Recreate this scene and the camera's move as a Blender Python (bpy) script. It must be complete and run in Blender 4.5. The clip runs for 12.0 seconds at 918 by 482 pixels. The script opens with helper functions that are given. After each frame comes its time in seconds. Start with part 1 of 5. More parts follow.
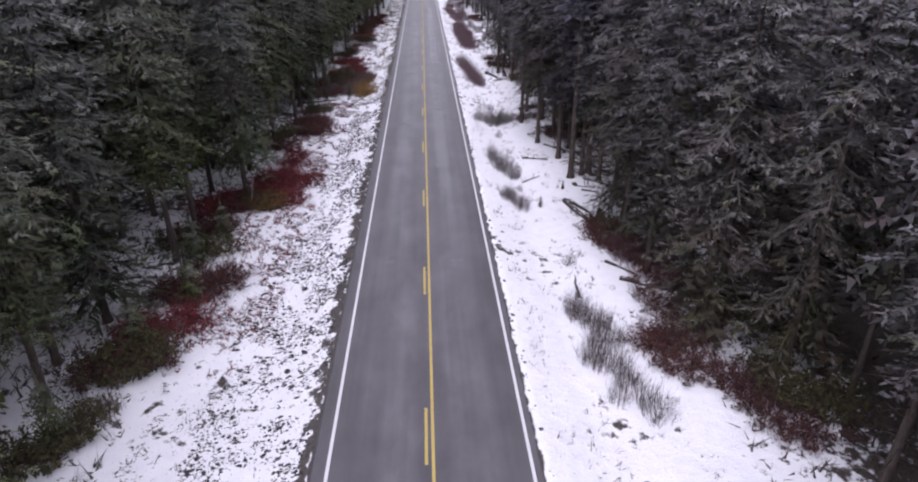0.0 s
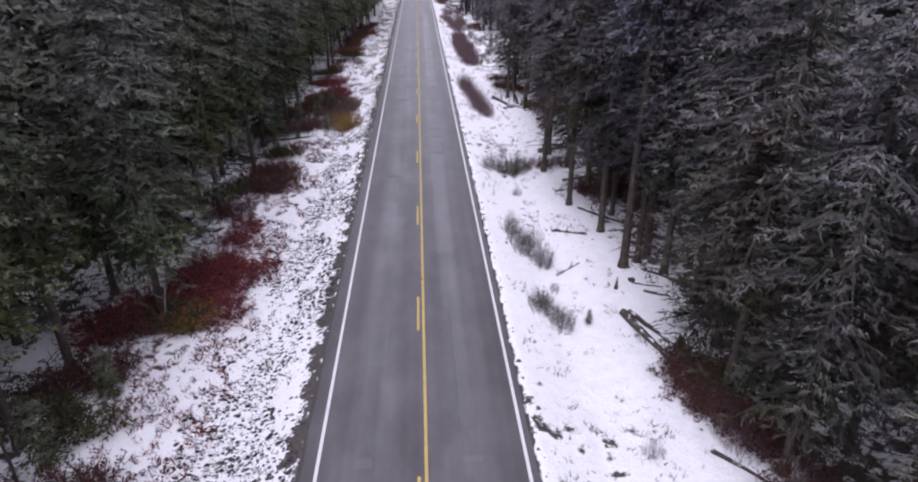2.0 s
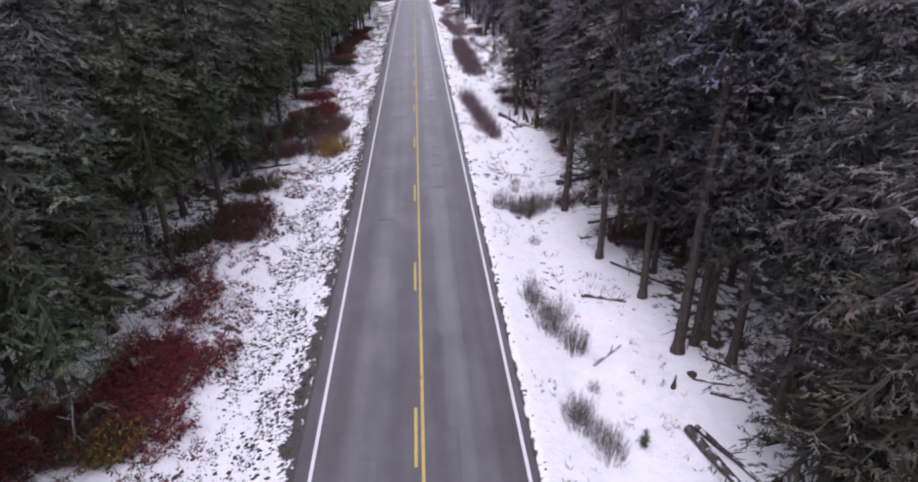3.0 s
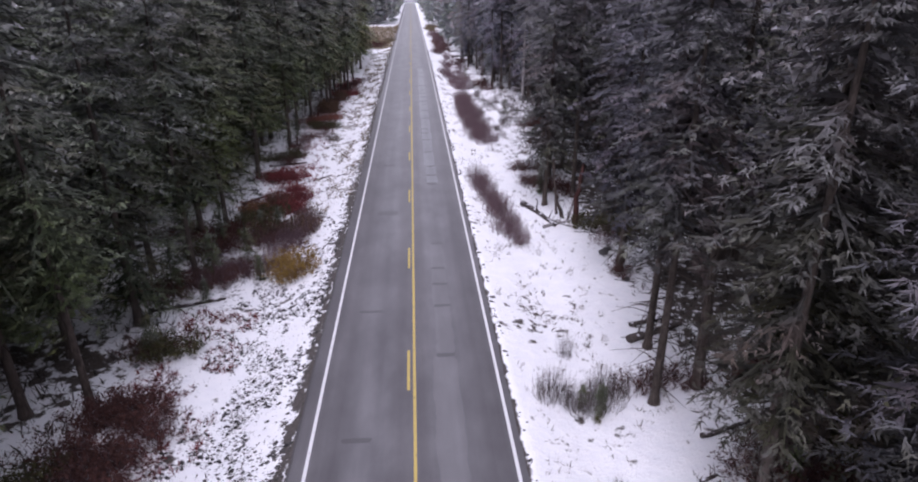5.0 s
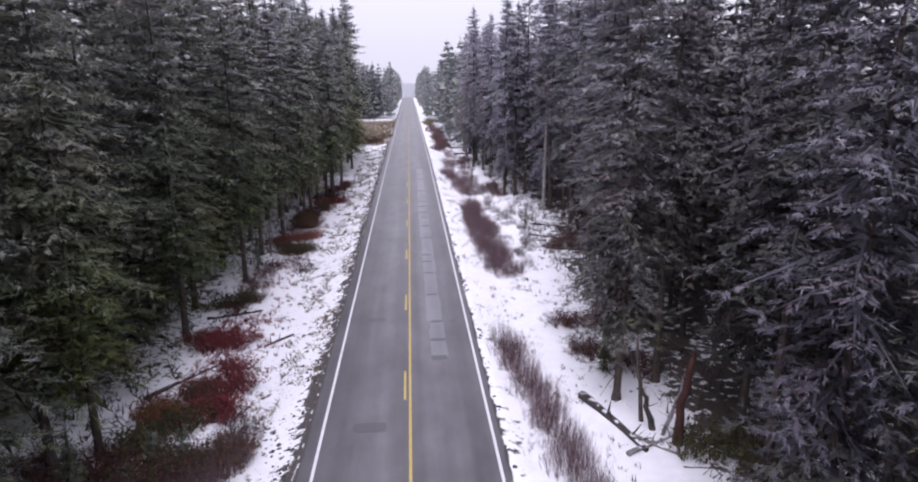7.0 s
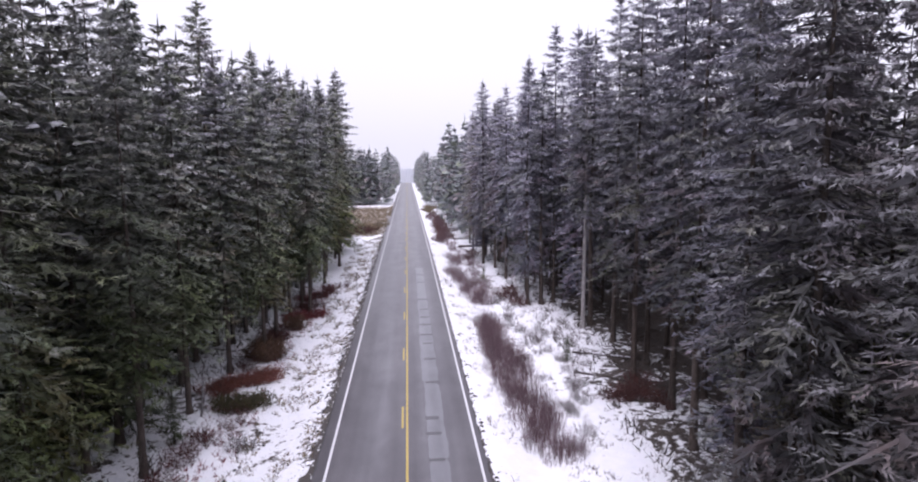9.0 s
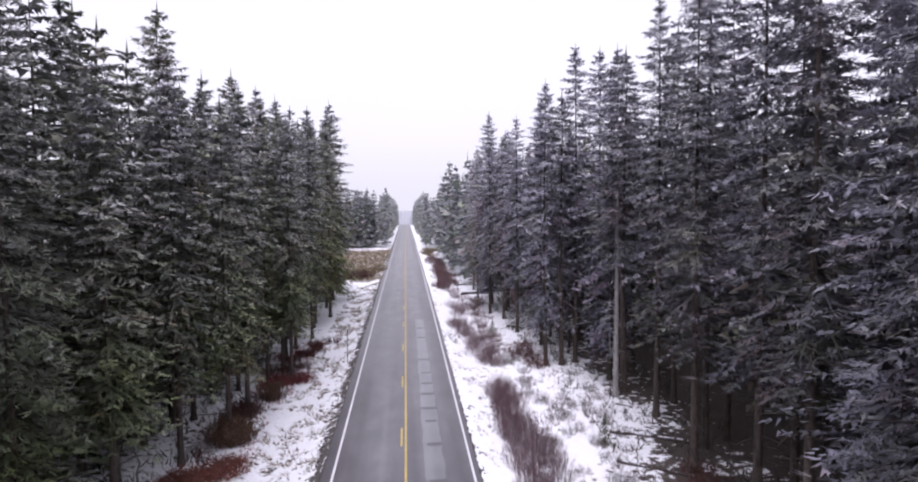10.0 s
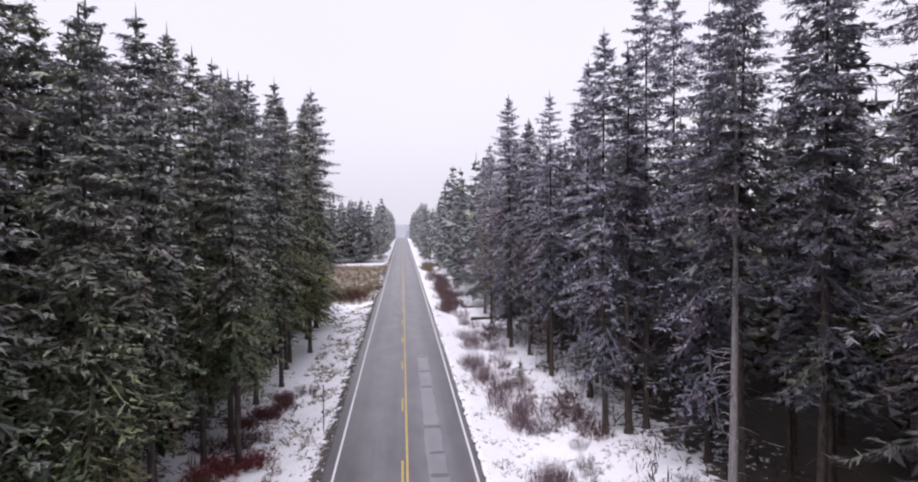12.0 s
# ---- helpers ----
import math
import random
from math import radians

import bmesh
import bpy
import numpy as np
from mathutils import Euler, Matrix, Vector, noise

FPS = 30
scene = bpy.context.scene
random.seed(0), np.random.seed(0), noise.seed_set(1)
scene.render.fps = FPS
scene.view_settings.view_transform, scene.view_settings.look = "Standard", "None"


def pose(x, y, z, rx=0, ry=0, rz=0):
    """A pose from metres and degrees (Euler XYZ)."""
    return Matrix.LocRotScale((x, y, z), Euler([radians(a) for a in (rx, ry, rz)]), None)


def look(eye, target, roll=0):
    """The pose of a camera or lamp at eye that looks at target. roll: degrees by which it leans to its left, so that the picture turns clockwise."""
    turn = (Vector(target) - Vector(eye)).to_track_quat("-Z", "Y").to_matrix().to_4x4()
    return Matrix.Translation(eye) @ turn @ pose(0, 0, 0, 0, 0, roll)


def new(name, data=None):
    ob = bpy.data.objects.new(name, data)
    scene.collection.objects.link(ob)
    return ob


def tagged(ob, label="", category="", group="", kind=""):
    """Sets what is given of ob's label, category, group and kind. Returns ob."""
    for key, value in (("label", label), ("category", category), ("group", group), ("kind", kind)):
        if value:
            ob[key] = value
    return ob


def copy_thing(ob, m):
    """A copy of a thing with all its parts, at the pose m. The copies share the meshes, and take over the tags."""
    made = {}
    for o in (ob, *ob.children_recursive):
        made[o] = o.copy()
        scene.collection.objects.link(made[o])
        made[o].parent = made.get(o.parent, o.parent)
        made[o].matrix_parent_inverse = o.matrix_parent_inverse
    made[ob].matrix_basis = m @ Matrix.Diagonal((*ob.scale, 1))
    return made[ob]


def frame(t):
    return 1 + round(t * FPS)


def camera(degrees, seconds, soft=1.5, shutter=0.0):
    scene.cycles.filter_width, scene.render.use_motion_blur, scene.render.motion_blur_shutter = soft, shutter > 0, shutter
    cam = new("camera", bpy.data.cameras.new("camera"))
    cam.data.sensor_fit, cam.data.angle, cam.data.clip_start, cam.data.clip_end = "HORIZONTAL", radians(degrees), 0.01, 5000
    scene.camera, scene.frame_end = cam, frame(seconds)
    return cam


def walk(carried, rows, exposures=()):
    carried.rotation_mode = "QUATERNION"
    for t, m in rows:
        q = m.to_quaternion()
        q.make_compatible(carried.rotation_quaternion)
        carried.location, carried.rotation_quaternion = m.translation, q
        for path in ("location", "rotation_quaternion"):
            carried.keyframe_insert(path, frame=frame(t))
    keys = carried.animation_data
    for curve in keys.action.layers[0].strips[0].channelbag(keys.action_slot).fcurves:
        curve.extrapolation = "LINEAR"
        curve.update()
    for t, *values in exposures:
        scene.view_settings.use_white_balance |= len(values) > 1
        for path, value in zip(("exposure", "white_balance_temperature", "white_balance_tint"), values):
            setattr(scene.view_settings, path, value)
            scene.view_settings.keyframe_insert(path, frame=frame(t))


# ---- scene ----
cam = camera(72.4, 12.0, soft=2.0)
METRES, EYE, TILT, LEAN, TURN = 107.3, 17.9, 0.0, 0.0, -3.0
ASIDE = 0.22
ROWS = [
    (0.0, 0.0, 0.0, 0.0, -0.13, -26.5, 0.26),
    (0.5, -0.0023, 0.0355, -0.0015, -0.26, -26.43, 0.22),
    (1.0, -0.0038, 0.0724, -0.0028, -0.35, -26.37, 0.21),
    (1.5, -0.0053, 0.1114, -0.0042, -0.45, -26.33, 0.19),
    (2.0, -0.0068, 0.1518, -0.0056, -0.53, -26.33, 0.22),
    (2.5, -0.0089, 0.1931, -0.0072, -0.65, -26.3, 0.18),
    (3.0, -0.0109, 0.2352, -0.0086, -0.73, -26.33, 0.18),
    (5.0, -0.0187, 0.4069, -0.0154, -1.1, -22.83, 0.25),
    (5.5, -0.0208, 0.4503, -0.0168, -1.18, -20.84, 0.28),
    (6.0, -0.023, 0.494, -0.0184, -1.26, -18.83, 0.29),
    (6.5, -0.0256, 0.5374, -0.0205, -1.34, -16.79, 0.25),
    (7.0, -0.0284, 0.5807, -0.0222, -1.45, -14.92, 0.27),
    (9.0, -0.0378, 0.7518, -0.0267, -1.71, -7.38, 0.45),
    (9.5, -0.0403, 0.794, -0.0284, -1.78, -5.46, 0.47),
    (10.0, -0.0428, 0.8359, -0.0301, -1.87, -3.56, 0.55),
    (10.5, -0.0453, 0.8767, -0.032, -1.92, -2.47, 0.6),
    (11.0, -0.048, 0.9175, -0.0339, -1.99, -2.43, 0.66),
    (11.5, -0.0511, 0.9576, -0.0361, -2.1, -2.38, 0.73),
    (12.0, -0.0536, 0.9977, -0.0383, -2.18, -2.33, 0.76),
]
walk(cam, [(t, pose(ASIDE, 0, EYE, TILT, LEAN, TURN) @ pose(METRES * x, METRES * y, METRES * z, 90 + pitch, roll, yaw))
           for t, x, y, z, yaw, pitch, roll in ROWS],
     exposures=[(0.0, -0.04, 5880, 29), (3.0, 0.0, 5880, 29), (5.5, 0.07, 5860, 29), (7.0, 0.15, 5880, 29), (9.3, 0.25, 5930, 28), (10.5, 0.2, 6020, 27), (12.0, 0.1, 6090, 26)])

# ---- world and sun: a white overcast sky ----
world = bpy.data.worlds.new("overcast_sky")
scene.world = world
world.use_nodes = True
wn, wl = world.node_tree.nodes, world.node_tree.links
wn.clear()
sky = wn.new("ShaderNodeTexSky")
sky.sky_type, sky.sun_disc = "NISHITA", False
sky.sun_elevation, sky.sun_rotation = radians(60), radians(199)
sky.dust_density = 6.0
grey = wn.new("ShaderNodeHueSaturation")
grey.inputs["Saturation"].default_value = 0.25
wl.new(sky.outputs[0], grey.inputs["Color"])
clear_bg = wn.new("ShaderNodeBackground")
clear_bg.inputs["Strength"].default_value = 0.05
wl.new(grey.outputs[0], clear_bg.inputs["Color"])
coord = wn.new("ShaderNodeTexCoord")
cloud = wn.new("ShaderNodeTexNoise")
cloud.inputs["Scale"].default_value, cloud.inputs["Detail"].default_value = 1.6, 3
wl.new(coord.outputs["Generated"], cloud.inputs["Vector"])
ramp = wn.new("ShaderNodeValToRGB")
ramp.color_ramp.elements[0].position, ramp.color_ramp.elements[0].color = 0.3, (0.935, 0.948, 0.936, 1)
ramp.color_ramp.elements[1].position, ramp.color_ramp.elements[1].color = 0.7, (0.985, 0.993, 0.982, 1)
wl.new(cloud.outputs["Fac"], ramp.inputs[0])
cloud_bg = wn.new("ShaderNodeBackground")
cloud_bg.inputs["Strength"].default_value = 0.87
# an overcast sky is brighter overhead than along the horizon
height = wn.new("ShaderNodeSeparateXYZ")
wl.new(coord.outputs["Generated"], height.inputs[0])
rising = wn.new("ShaderNodeMapRange")
rising.interpolation_type = "SMOOTHSTEP"
rising.inputs["From Min"].default_value, rising.inputs["From Max"].default_value = 0.35, 0.95
rising.inputs["To Min"].default_value, rising.inputs["To Max"].default_value = 0.86, 1.08
wl.new(height.outputs[2], rising.inputs["Value"])
shade = wn.new("ShaderNodeVectorMath")
shade.operation = "MULTIPLY"
wl.new(ramp.outputs[0], shade.inputs[0])
wl.new(rising.outputs[0], shade.inputs[1])
wl.new(shade.outputs[0], cloud_bg.inputs["Color"])
both = wn.new("ShaderNodeAddShader")
wl.new(clear_bg.outputs[0], both.inputs[0])
wl.new(cloud_bg.outputs[0], both.inputs[1])
out = wn.new("ShaderNodeOutputWorld")
wl.new(both.outputs[0], out.inputs["Surface"])

sun = new("sun", bpy.data.lights.new("sun", "SUN"))
sun.data.energy, sun.data.angle, sun.data.color = 1.5, radians(40), (1.0, 0.98, 0.96)
sun.matrix_world = look((-12, -34, 62), (0, 0, 0))


# ---- materials ----
def material(name, rough=0.8):
    m = bpy.data.materials.new(name)
    m.use_nodes = True
    n = m.node_tree.nodes
    bsdf = n["Principled BSDF"]
    bsdf.inputs["Roughness"].default_value = rough
    bsdf.inputs["Specular IOR Level"].default_value = 0.3
    return m, n, m.node_tree.links, bsdf


def noise_of(n, l, scale, detail=4, vector=None, rough=0.55):
    t = n.new("ShaderNodeTexNoise")
    t.inputs["Scale"].default_value, t.inputs["Detail"].default_value, t.inputs["Roughness"].default_value = scale, detail, rough
    if vector is not None:
        l.new(vector, t.inputs["Vector"])
    return t.outputs["Fac"]


def ramp_of(n, l, fac, *stops):
    r = n.new("ShaderNodeValToRGB")
    e = r.color_ramp.elements
    while len(e) < len(stops):
        e.new(0.5)
    for k, (p, c) in zip(e, stops):
        k.position = p
        k.color = (c, c, c, 1) if isinstance(c, (int, float)) else (*c, 1)
    l.new(fac, r.inputs[0])
    return r.outputs[0]


def mix_of(n, l, fac, a, b, kind="MIX"):
    m = n.new("ShaderNodeMix")
    m.data_type, m.blend_type = "RGBA", kind
    for socket, v in ((m.inputs[0], fac), (m.inputs[6], a), (m.inputs[7], b)):
        if isinstance(v, (int, float)):
            socket.default_value = v
        elif isinstance(v, tuple):
            socket.default_value = (*v, 1)
        else:
            l.new(v, socket)
    return m.outputs[2]


def sum_of(n, l, op, a, b, clamp=False):
    m = n.new("ShaderNodeMath")
    m.operation, m.use_clamp = op, clamp
    for socket, v in zip(m.inputs, (a, b)):
        if isinstance(v, (int, float)):
            socket.default_value = v
        else:
            l.new(v, socket)
    return m.outputs[0]


def bump_of(n, l, bsdf, height, strength, distance):
    b = n.new("ShaderNodeBump")
    b.inputs["Strength"].default_value, b.inputs["Distance"].default_value = strength, distance
    l.new(height, b.inputs["Height"])
    l.new(b.outputs[0], bsdf.inputs["Normal"])


def place_of(n, l, scale=(1, 1, 1)):
    """World place, stretched."""
    g = n.new("ShaderNodeNewGeometry")
    m = n.new("ShaderNodeMapping")
    m.inputs["Scale"].default_value = scale
    l.new(g.outputs["Position"], m.inputs["Vector"])
    return m.outputs[0]


def smooth_of(n, l, value, a, b):
    m = n.new("ShaderNodeMapRange")
    m.interpolation_type = "SMOOTHSTEP"
    m.inputs["From Min"].default_value, m.inputs["From Max"].default_value = a, b
    l.new(value, m.inputs["Value"])
    return m.outputs[0]


def ground_material():
    """Thin snow over gravel, grass and needle litter."""
    m, n, l, bsdf = material("snow_ground", 0.75)
    p = place_of(n, l)
    s = n.new("ShaderNodeSeparateXYZ")
    l.new(p, s.inputs[0])
    x = s.outputs[0]
    fine = noise_of(n, l, 9.0, 5, p, 0.65)
    mid = noise_of(n, l, 1.6, 5, p, 0.6)
    wide = noise_of(n, l, 0.16, 3, p)
    snow = ramp_of(n, l, mid, (0.3, (0.85, 0.86, 0.885)), (0.7, (0.93, 0.93, 0.94)))
    dirt = ramp_of(n, l, fine, (0.3, (0.03, 0.025, 0.022)), (0.55, (0.08, 0.066, 0.056)), (0.8, (0.15, 0.13, 0.11)))
    grass = ramp_of(n, l, fine, (0.3, (0.10, 0.07, 0.045)), (0.7, (0.27, 0.20, 0.12)))
    # the needle litter of the woods
    side = sum_of(n, l, "ABSOLUTE", x, 0.0)
    y = s.outputs[1]
    clearing = sum_of(n, l, "MULTIPLY", smooth_of(n, l, y, 118, 132), smooth_of(n, l, x, 5.0, 10.0))
    woods = smooth_of(n, l, sum_of(n, l, "SUBTRACT", side, sum_of(n, l, "MULTIPLY", clearing, 2.5)), 11.5, 16.0)
    inside = sum_of(n, l, "MULTIPLY", smooth_of(n, l, side, 18.0, 24.0), 0.09)
    cover = sum_of(n, l, "ADD", sum_of(n, l, "MULTIPLY", mid, 0.55), sum_of(n, l, "MULTIPLY", wide, 0.45))
    litter = smooth_of(n, l, sum_of(n, l, "ADD", sum_of(n, l, "ADD", cover, inside), sum_of(n, l, "MULTIPLY", woods, sum_of(n, l, "SUBTRACT", 0.14, sum_of(n, l, "MULTIPLY", smooth_of(n, l, x, 0.5, -0.5), 0.07)))), 0.58, 0.64)
    # clods and stubble that show through on the left bank
    bank = sum_of(n, l, "MULTIPLY", smooth_of(n, l, x, -13.0, -10.0), sum_of(n, l, "SUBTRACT", 1.0, smooth_of(n, l, x, -5.4, -4.6)))
    bank = sum_of(n, l, "MULTIPLY", bank, sum_of(n, l, "SUBTRACT", 1.0, sum_of(n, l, "MULTIPLY", smooth_of(n, l, s.outputs[1], 62, 92), 0.45)))
    q = place_of(n, l, (1.0, 0.6, 1.0))
    spots = noise_of(n, l, 6.5, 5, q, 0.7)
    specks = smooth_of(n, l, sum_of(n, l, "ADD", spots, sum_of(n, l, "MULTIPLY", bank, 0.065)), 0.68, 0.705)
    # gravel shoulders
    left = smooth_of(n, l, x, 0.5, -0.5)
    ragged = noise_of(n, l, 1.1, 6, p, 0.72)
    edge = sum_of(n, l, "ADD", side, sum_of(n, l, "MULTIPLY", sum_of(n, l, "SUBTRACT", ragged, 0.5), sum_of(n, l, "ADD", 0.7, sum_of(n, l, "MULTIPLY", left, 2.4))))
    shoulder = sum_of(n, l, "SUBTRACT", 1.0, smooth_of(n, l, sum_of(n, l, "SUBTRACT", edge, sum_of(n, l, "MULTIPLY", left, 0.72)), 4.2, 4.27))
    gravel = ramp_of(n, l, fine, (0.3, (0.045, 0.04, 0.038)), (0.75, (0.13, 0.115, 0.105)))
    # the meadow far along on the left
    meadow = sum_of(n, l, "MULTIPLY", sum_of(n, l, "MULTIPLY", smooth_of(n, l, y, 212, 222), smooth_of(n, l, y, 312, 304)), smooth_of(n, l, sum_of(n, l, "ADD", x, sum_of(n, l, "MULTIPLY", wide, 3.0)), -4.0, -5.5))
    # a thin broken ridge of snow along the pavement's left edge
    lip = sum_of(n, l, "SUBTRACT", 1.0, smooth_of(n, l, sum_of(n, l, "ABSOLUTE", sum_of(n, l, "ADD", sum_of(n, l, "ADD", x, 4.56), sum_of(n, l, "MULTIPLY", sum_of(n, l, "SUBTRACT", ragged, 0.5), 0.7)), 0.0), 0.01, 0.06))
    ridge = sum_of(n, l, "MULTIPLY", lip, smooth_of(n, l, noise_of(n, l, 1.7, 5, place_of(n, l, (0.3, 1, 1)), 0.7), 0.52, 0.6))
    shoulder = sum_of(n, l, "SUBTRACT", shoulder, ridge, True)
    c = mix_of(n, l, litter, snow, dirt)
    c = mix_of(n, l, specks, c, dirt)
    c = mix_of(n, l, sum_of(n, l, "MULTIPLY", meadow, 0.85), c, grass)
    c = mix_of(n, l, shoulder, c, gravel)
    l.new(c, bsdf.inputs["Base Color"])
    bump_of(n, l, bsdf, sum_of(n, l, "ADD", mid, sum_of(n, l, "MULTIPLY", fine, 0.45)), 0.75, 0.16)
    return m


def asphalt_material(name, dark, light, worn):
    """Weathered asphalt: fine stone, stains, and streaks along the traffic."""
    m, n, l, bsdf = material(name, 0.34)
    bsdf.inputs["Specular IOR Level"].default_value = 0.8
    p = place_of(n, l)
    streak = noise_of(n, l, 1.0, 4, place_of(n, l, (1.3, 0.03, 1)), 0.45)
    stain = noise_of(n, l, 0.5, 5, place_of(n, l, (1, 0.5, 1)), 0.6)
    grit = noise_of(n, l, 40.0, 3, p)
    mixv = sum_of(n, l, "ADD", sum_of(n, l, "MULTIPLY", streak, 0.45), sum_of(n, l, "MULTIPLY", stain, 0.55))
    c = ramp_of(n, l, mixv, (0.36, dark), (0.51, light), (0.66, worn))
    info = n.new("ShaderNodeObjectInfo")
    # paler where wheels run
    s = n.new("ShaderNodeSeparateXYZ")
    l.new(p, s.inputs[0])
    off = sum_of(n, l, "ADD", sum_of(n, l, "ABSOLUTE", s.outputs[0], 0.0), sum_of(n, l, "MULTIPLY", sum_of(n, l, "SUBTRACT", stain, 0.5), 0.5))
    run = sum_of(n, l, "MULTIPLY", smooth_of(n, l, off, 0.5, 1.3), sum_of(n, l, "SUBTRACT", 1.0, smooth_of(n, l, off, 2.0, 3.0)))
    c = mix_of(n, l, 1.0, c, ramp_of(n, l, run, (0.0, (0.78, 0.755, 0.76)), (1.0, 1.0)), "MULTIPLY")
    c = mix_of(n, l, 0.35, c, ramp_of(n, l, grit, (0.3, 0.35), (0.7, 0.65)), "OVERLAY")
    c = mix_of(n, l, 1.0, c, ramp_of(n, l, info.outputs["Random"], (0.0, 0.92), (1.0, 1.03)), "MULTIPLY")
    l.new(c, bsdf.inputs["Base Color"])
    bump_of(n, l, bsdf, grit, 0.35, 0.01)
    return m


def paint_material(name, colour, under, wear):
    """Road paint, worn through in flecks."""
    m, n, l, bsdf = material(name, 0.6)
    p = place_of(n, l, (1, 0.4, 1))
    worn = smooth_of(n, l, noise_of(n, l, 7.0, 6, p, 0.75), wear, wear + 0.12)
    l.new(mix_of(n, l, worn, colour, under), bsdf.inputs["Base Color"])
    return m


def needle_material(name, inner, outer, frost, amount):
    """Needles, varied from bough to bough and darkened inward, with hoar frost in clumps on the outer twigs."""
    m, n, l, bsdf = material(name, 0.75)
    a = n.new("ShaderNodeAttribute")
    a.attribute_name = "frost"
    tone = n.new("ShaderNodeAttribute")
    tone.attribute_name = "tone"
    info = n.new("ShaderNodeObjectInfo")
    geo = n.new("ShaderNodeNewGeometry")
    patch = noise_of(n, l, 1.25, 3, place_of(n, l, (1, 1, 1.6)), 0.55)
    # older inner needles are darker, and shade inside the crown is painted in too
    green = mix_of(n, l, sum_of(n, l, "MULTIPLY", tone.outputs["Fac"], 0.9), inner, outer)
    green = mix_of(n, l, 1.0, green, ramp_of(n, l, info.outputs["Random"], (0.0, (0.78, 0.78, 0.98)), (0.35, (0.92, 0.96, 0.98)), (0.7, (1.04, 1.05, 0.88)), (1.0, (1.22, 1.17, 0.74))), "MULTIPLY")
    # whole limbs turned olive or brown
    limb = noise_of(n, l, 0.42, 2, place_of(n, l, (1, 1, 0.8)), 0.5)
    green = mix_of(n, l, 1.0, green, ramp_of(n, l, limb, (0.34, (1.16, 0.88, 0.86)), (0.46, (0.86, 0.84, 0.9)), (0.54, (0.9, 0.94, 0.92)), (0.68, (1.2, 1.24, 0.84))), "MULTIPLY")
    isle = ramp_of(n, l, geo.outputs["Random Per Island"], (0.0, 0.85), (1.0, 1.0))
    f = sum_of(n, l, "MULTIPLY", a.outputs["Fac"], isle)
    f = sum_of(n, l, "MULTIPLY", f, ramp_of(n, l, patch, (0.40, 0.42), (0.60, 1.2)))
    f = sum_of(n, l, "MULTIPLY", f, amount, True)
    l.new(mix_of(n, l, f, green, frost), bsdf.inputs["Base Color"])
    return m


def bark_material(name, dark, light, stretch=0.25, snow=0.0):
    m, n, l, bsdf = material(name, 0.9)
    t = n.new("ShaderNodeTexCoord")
    mp = n.new("ShaderNodeMapping")
    mp.inputs["Scale"].default_value = (1, 1, stretch)
    l.new(t.outputs["Object"], mp.inputs["Vector"])
    v = noise_of(n, l, 9.0, 6, mp.outputs[0], 0.65)
    info = n.new("ShaderNodeObjectInfo")
    c = ramp_of(n, l, v, (0.32, dark), (0.68, light))
    c = mix_of(n, l, 1.0, c, ramp_of(n, l, info.outputs["Random"], (0.0, 0.7), (1.0, 1.15)), "MULTIPLY")
    if snow:
        g = n.new("ShaderNodeNewGeometry")
        s = n.new("ShaderNodeSeparateXYZ")
        l.new(g.outputs["Normal"], s.inputs[0])
        lies = sum_of(n, l, "MULTIPLY", smooth_of(n, l, s.outputs[2], 0.45, 0.85), smooth_of(n, l, noise_of(n, l, 2.5, 4, place_of(n, l)), 0.62 - snow, 0.7 - snow))
        c = mix_of(n, l, lies, c, (0.8, 0.8, 0.84))
    l.new(c, bsdf.inputs["Base Color"])
    bump_of(n, l, bsdf, v, 0.7, 0.04)
    return m


def twig_material(name, dark, light, tip=None):
    """Stems and small leaves, varied from twig to twig."""
    m, n, l, bsdf = material(name, 0.8)
    geo = n.new("ShaderNodeNewGeometry")
    info = n.new("ShaderNodeObjectInfo")
    c = ramp_of(n, l, geo.outputs["Random Per Island"], (0.0, dark), (0.8, light))
    c = mix_of(n, l, 1.0, c, ramp_of(n, l, info.outputs["Random"], (0.0, 0.75), (1.0, 1.2)), "MULTIPLY")
    if tip:
        a = n.new("ShaderNodeAttribute")
        a.attribute_name = "frost"
        c = mix_of(n, l, sum_of(n, l, "MULTIPLY", a.outputs["Fac"], 0.55), c, tip)
    l.new(c, bsdf.inputs["Base Color"])
    return m


SNOW = ground_material()
ASPHALT = asphalt_material("asphalt", (0.066, 0.060, 0.067), (0.110, 0.105, 0.112), (0.165, 0.161, 0.168))
PATCH = asphalt_material("patch_asphalt", (0.126, 0.126, 0.134), (0.178, 0.179, 0.190), (0.215, 0.217, 0.226))
FAINT = asphalt_material("old_patch_asphalt", (0.088, 0.084, 0.089), (0.124, 0.12, 0.126), (0.16, 0.157, 0.163))
SEAL = asphalt_material("seal_asphalt", (0.05, 0.047, 0.05), (0.066, 0.062, 0.066), (0.08, 0.076, 0.08))
TAR = asphalt_material("edge_asphalt", (0.03, 0.028, 0.03), (0.045, 0.042, 0.045), (0.06, 0.056, 0.06))
WHITE = paint_material("white_road_paint", (0.68, 0.68, 0.68), (0.2, 0.2, 0.2), 0.6)
YELLOW = paint_material("yellow_road_paint", (0.52, 0.40, 0.12), (0.2, 0.165, 0.11), 0.56)
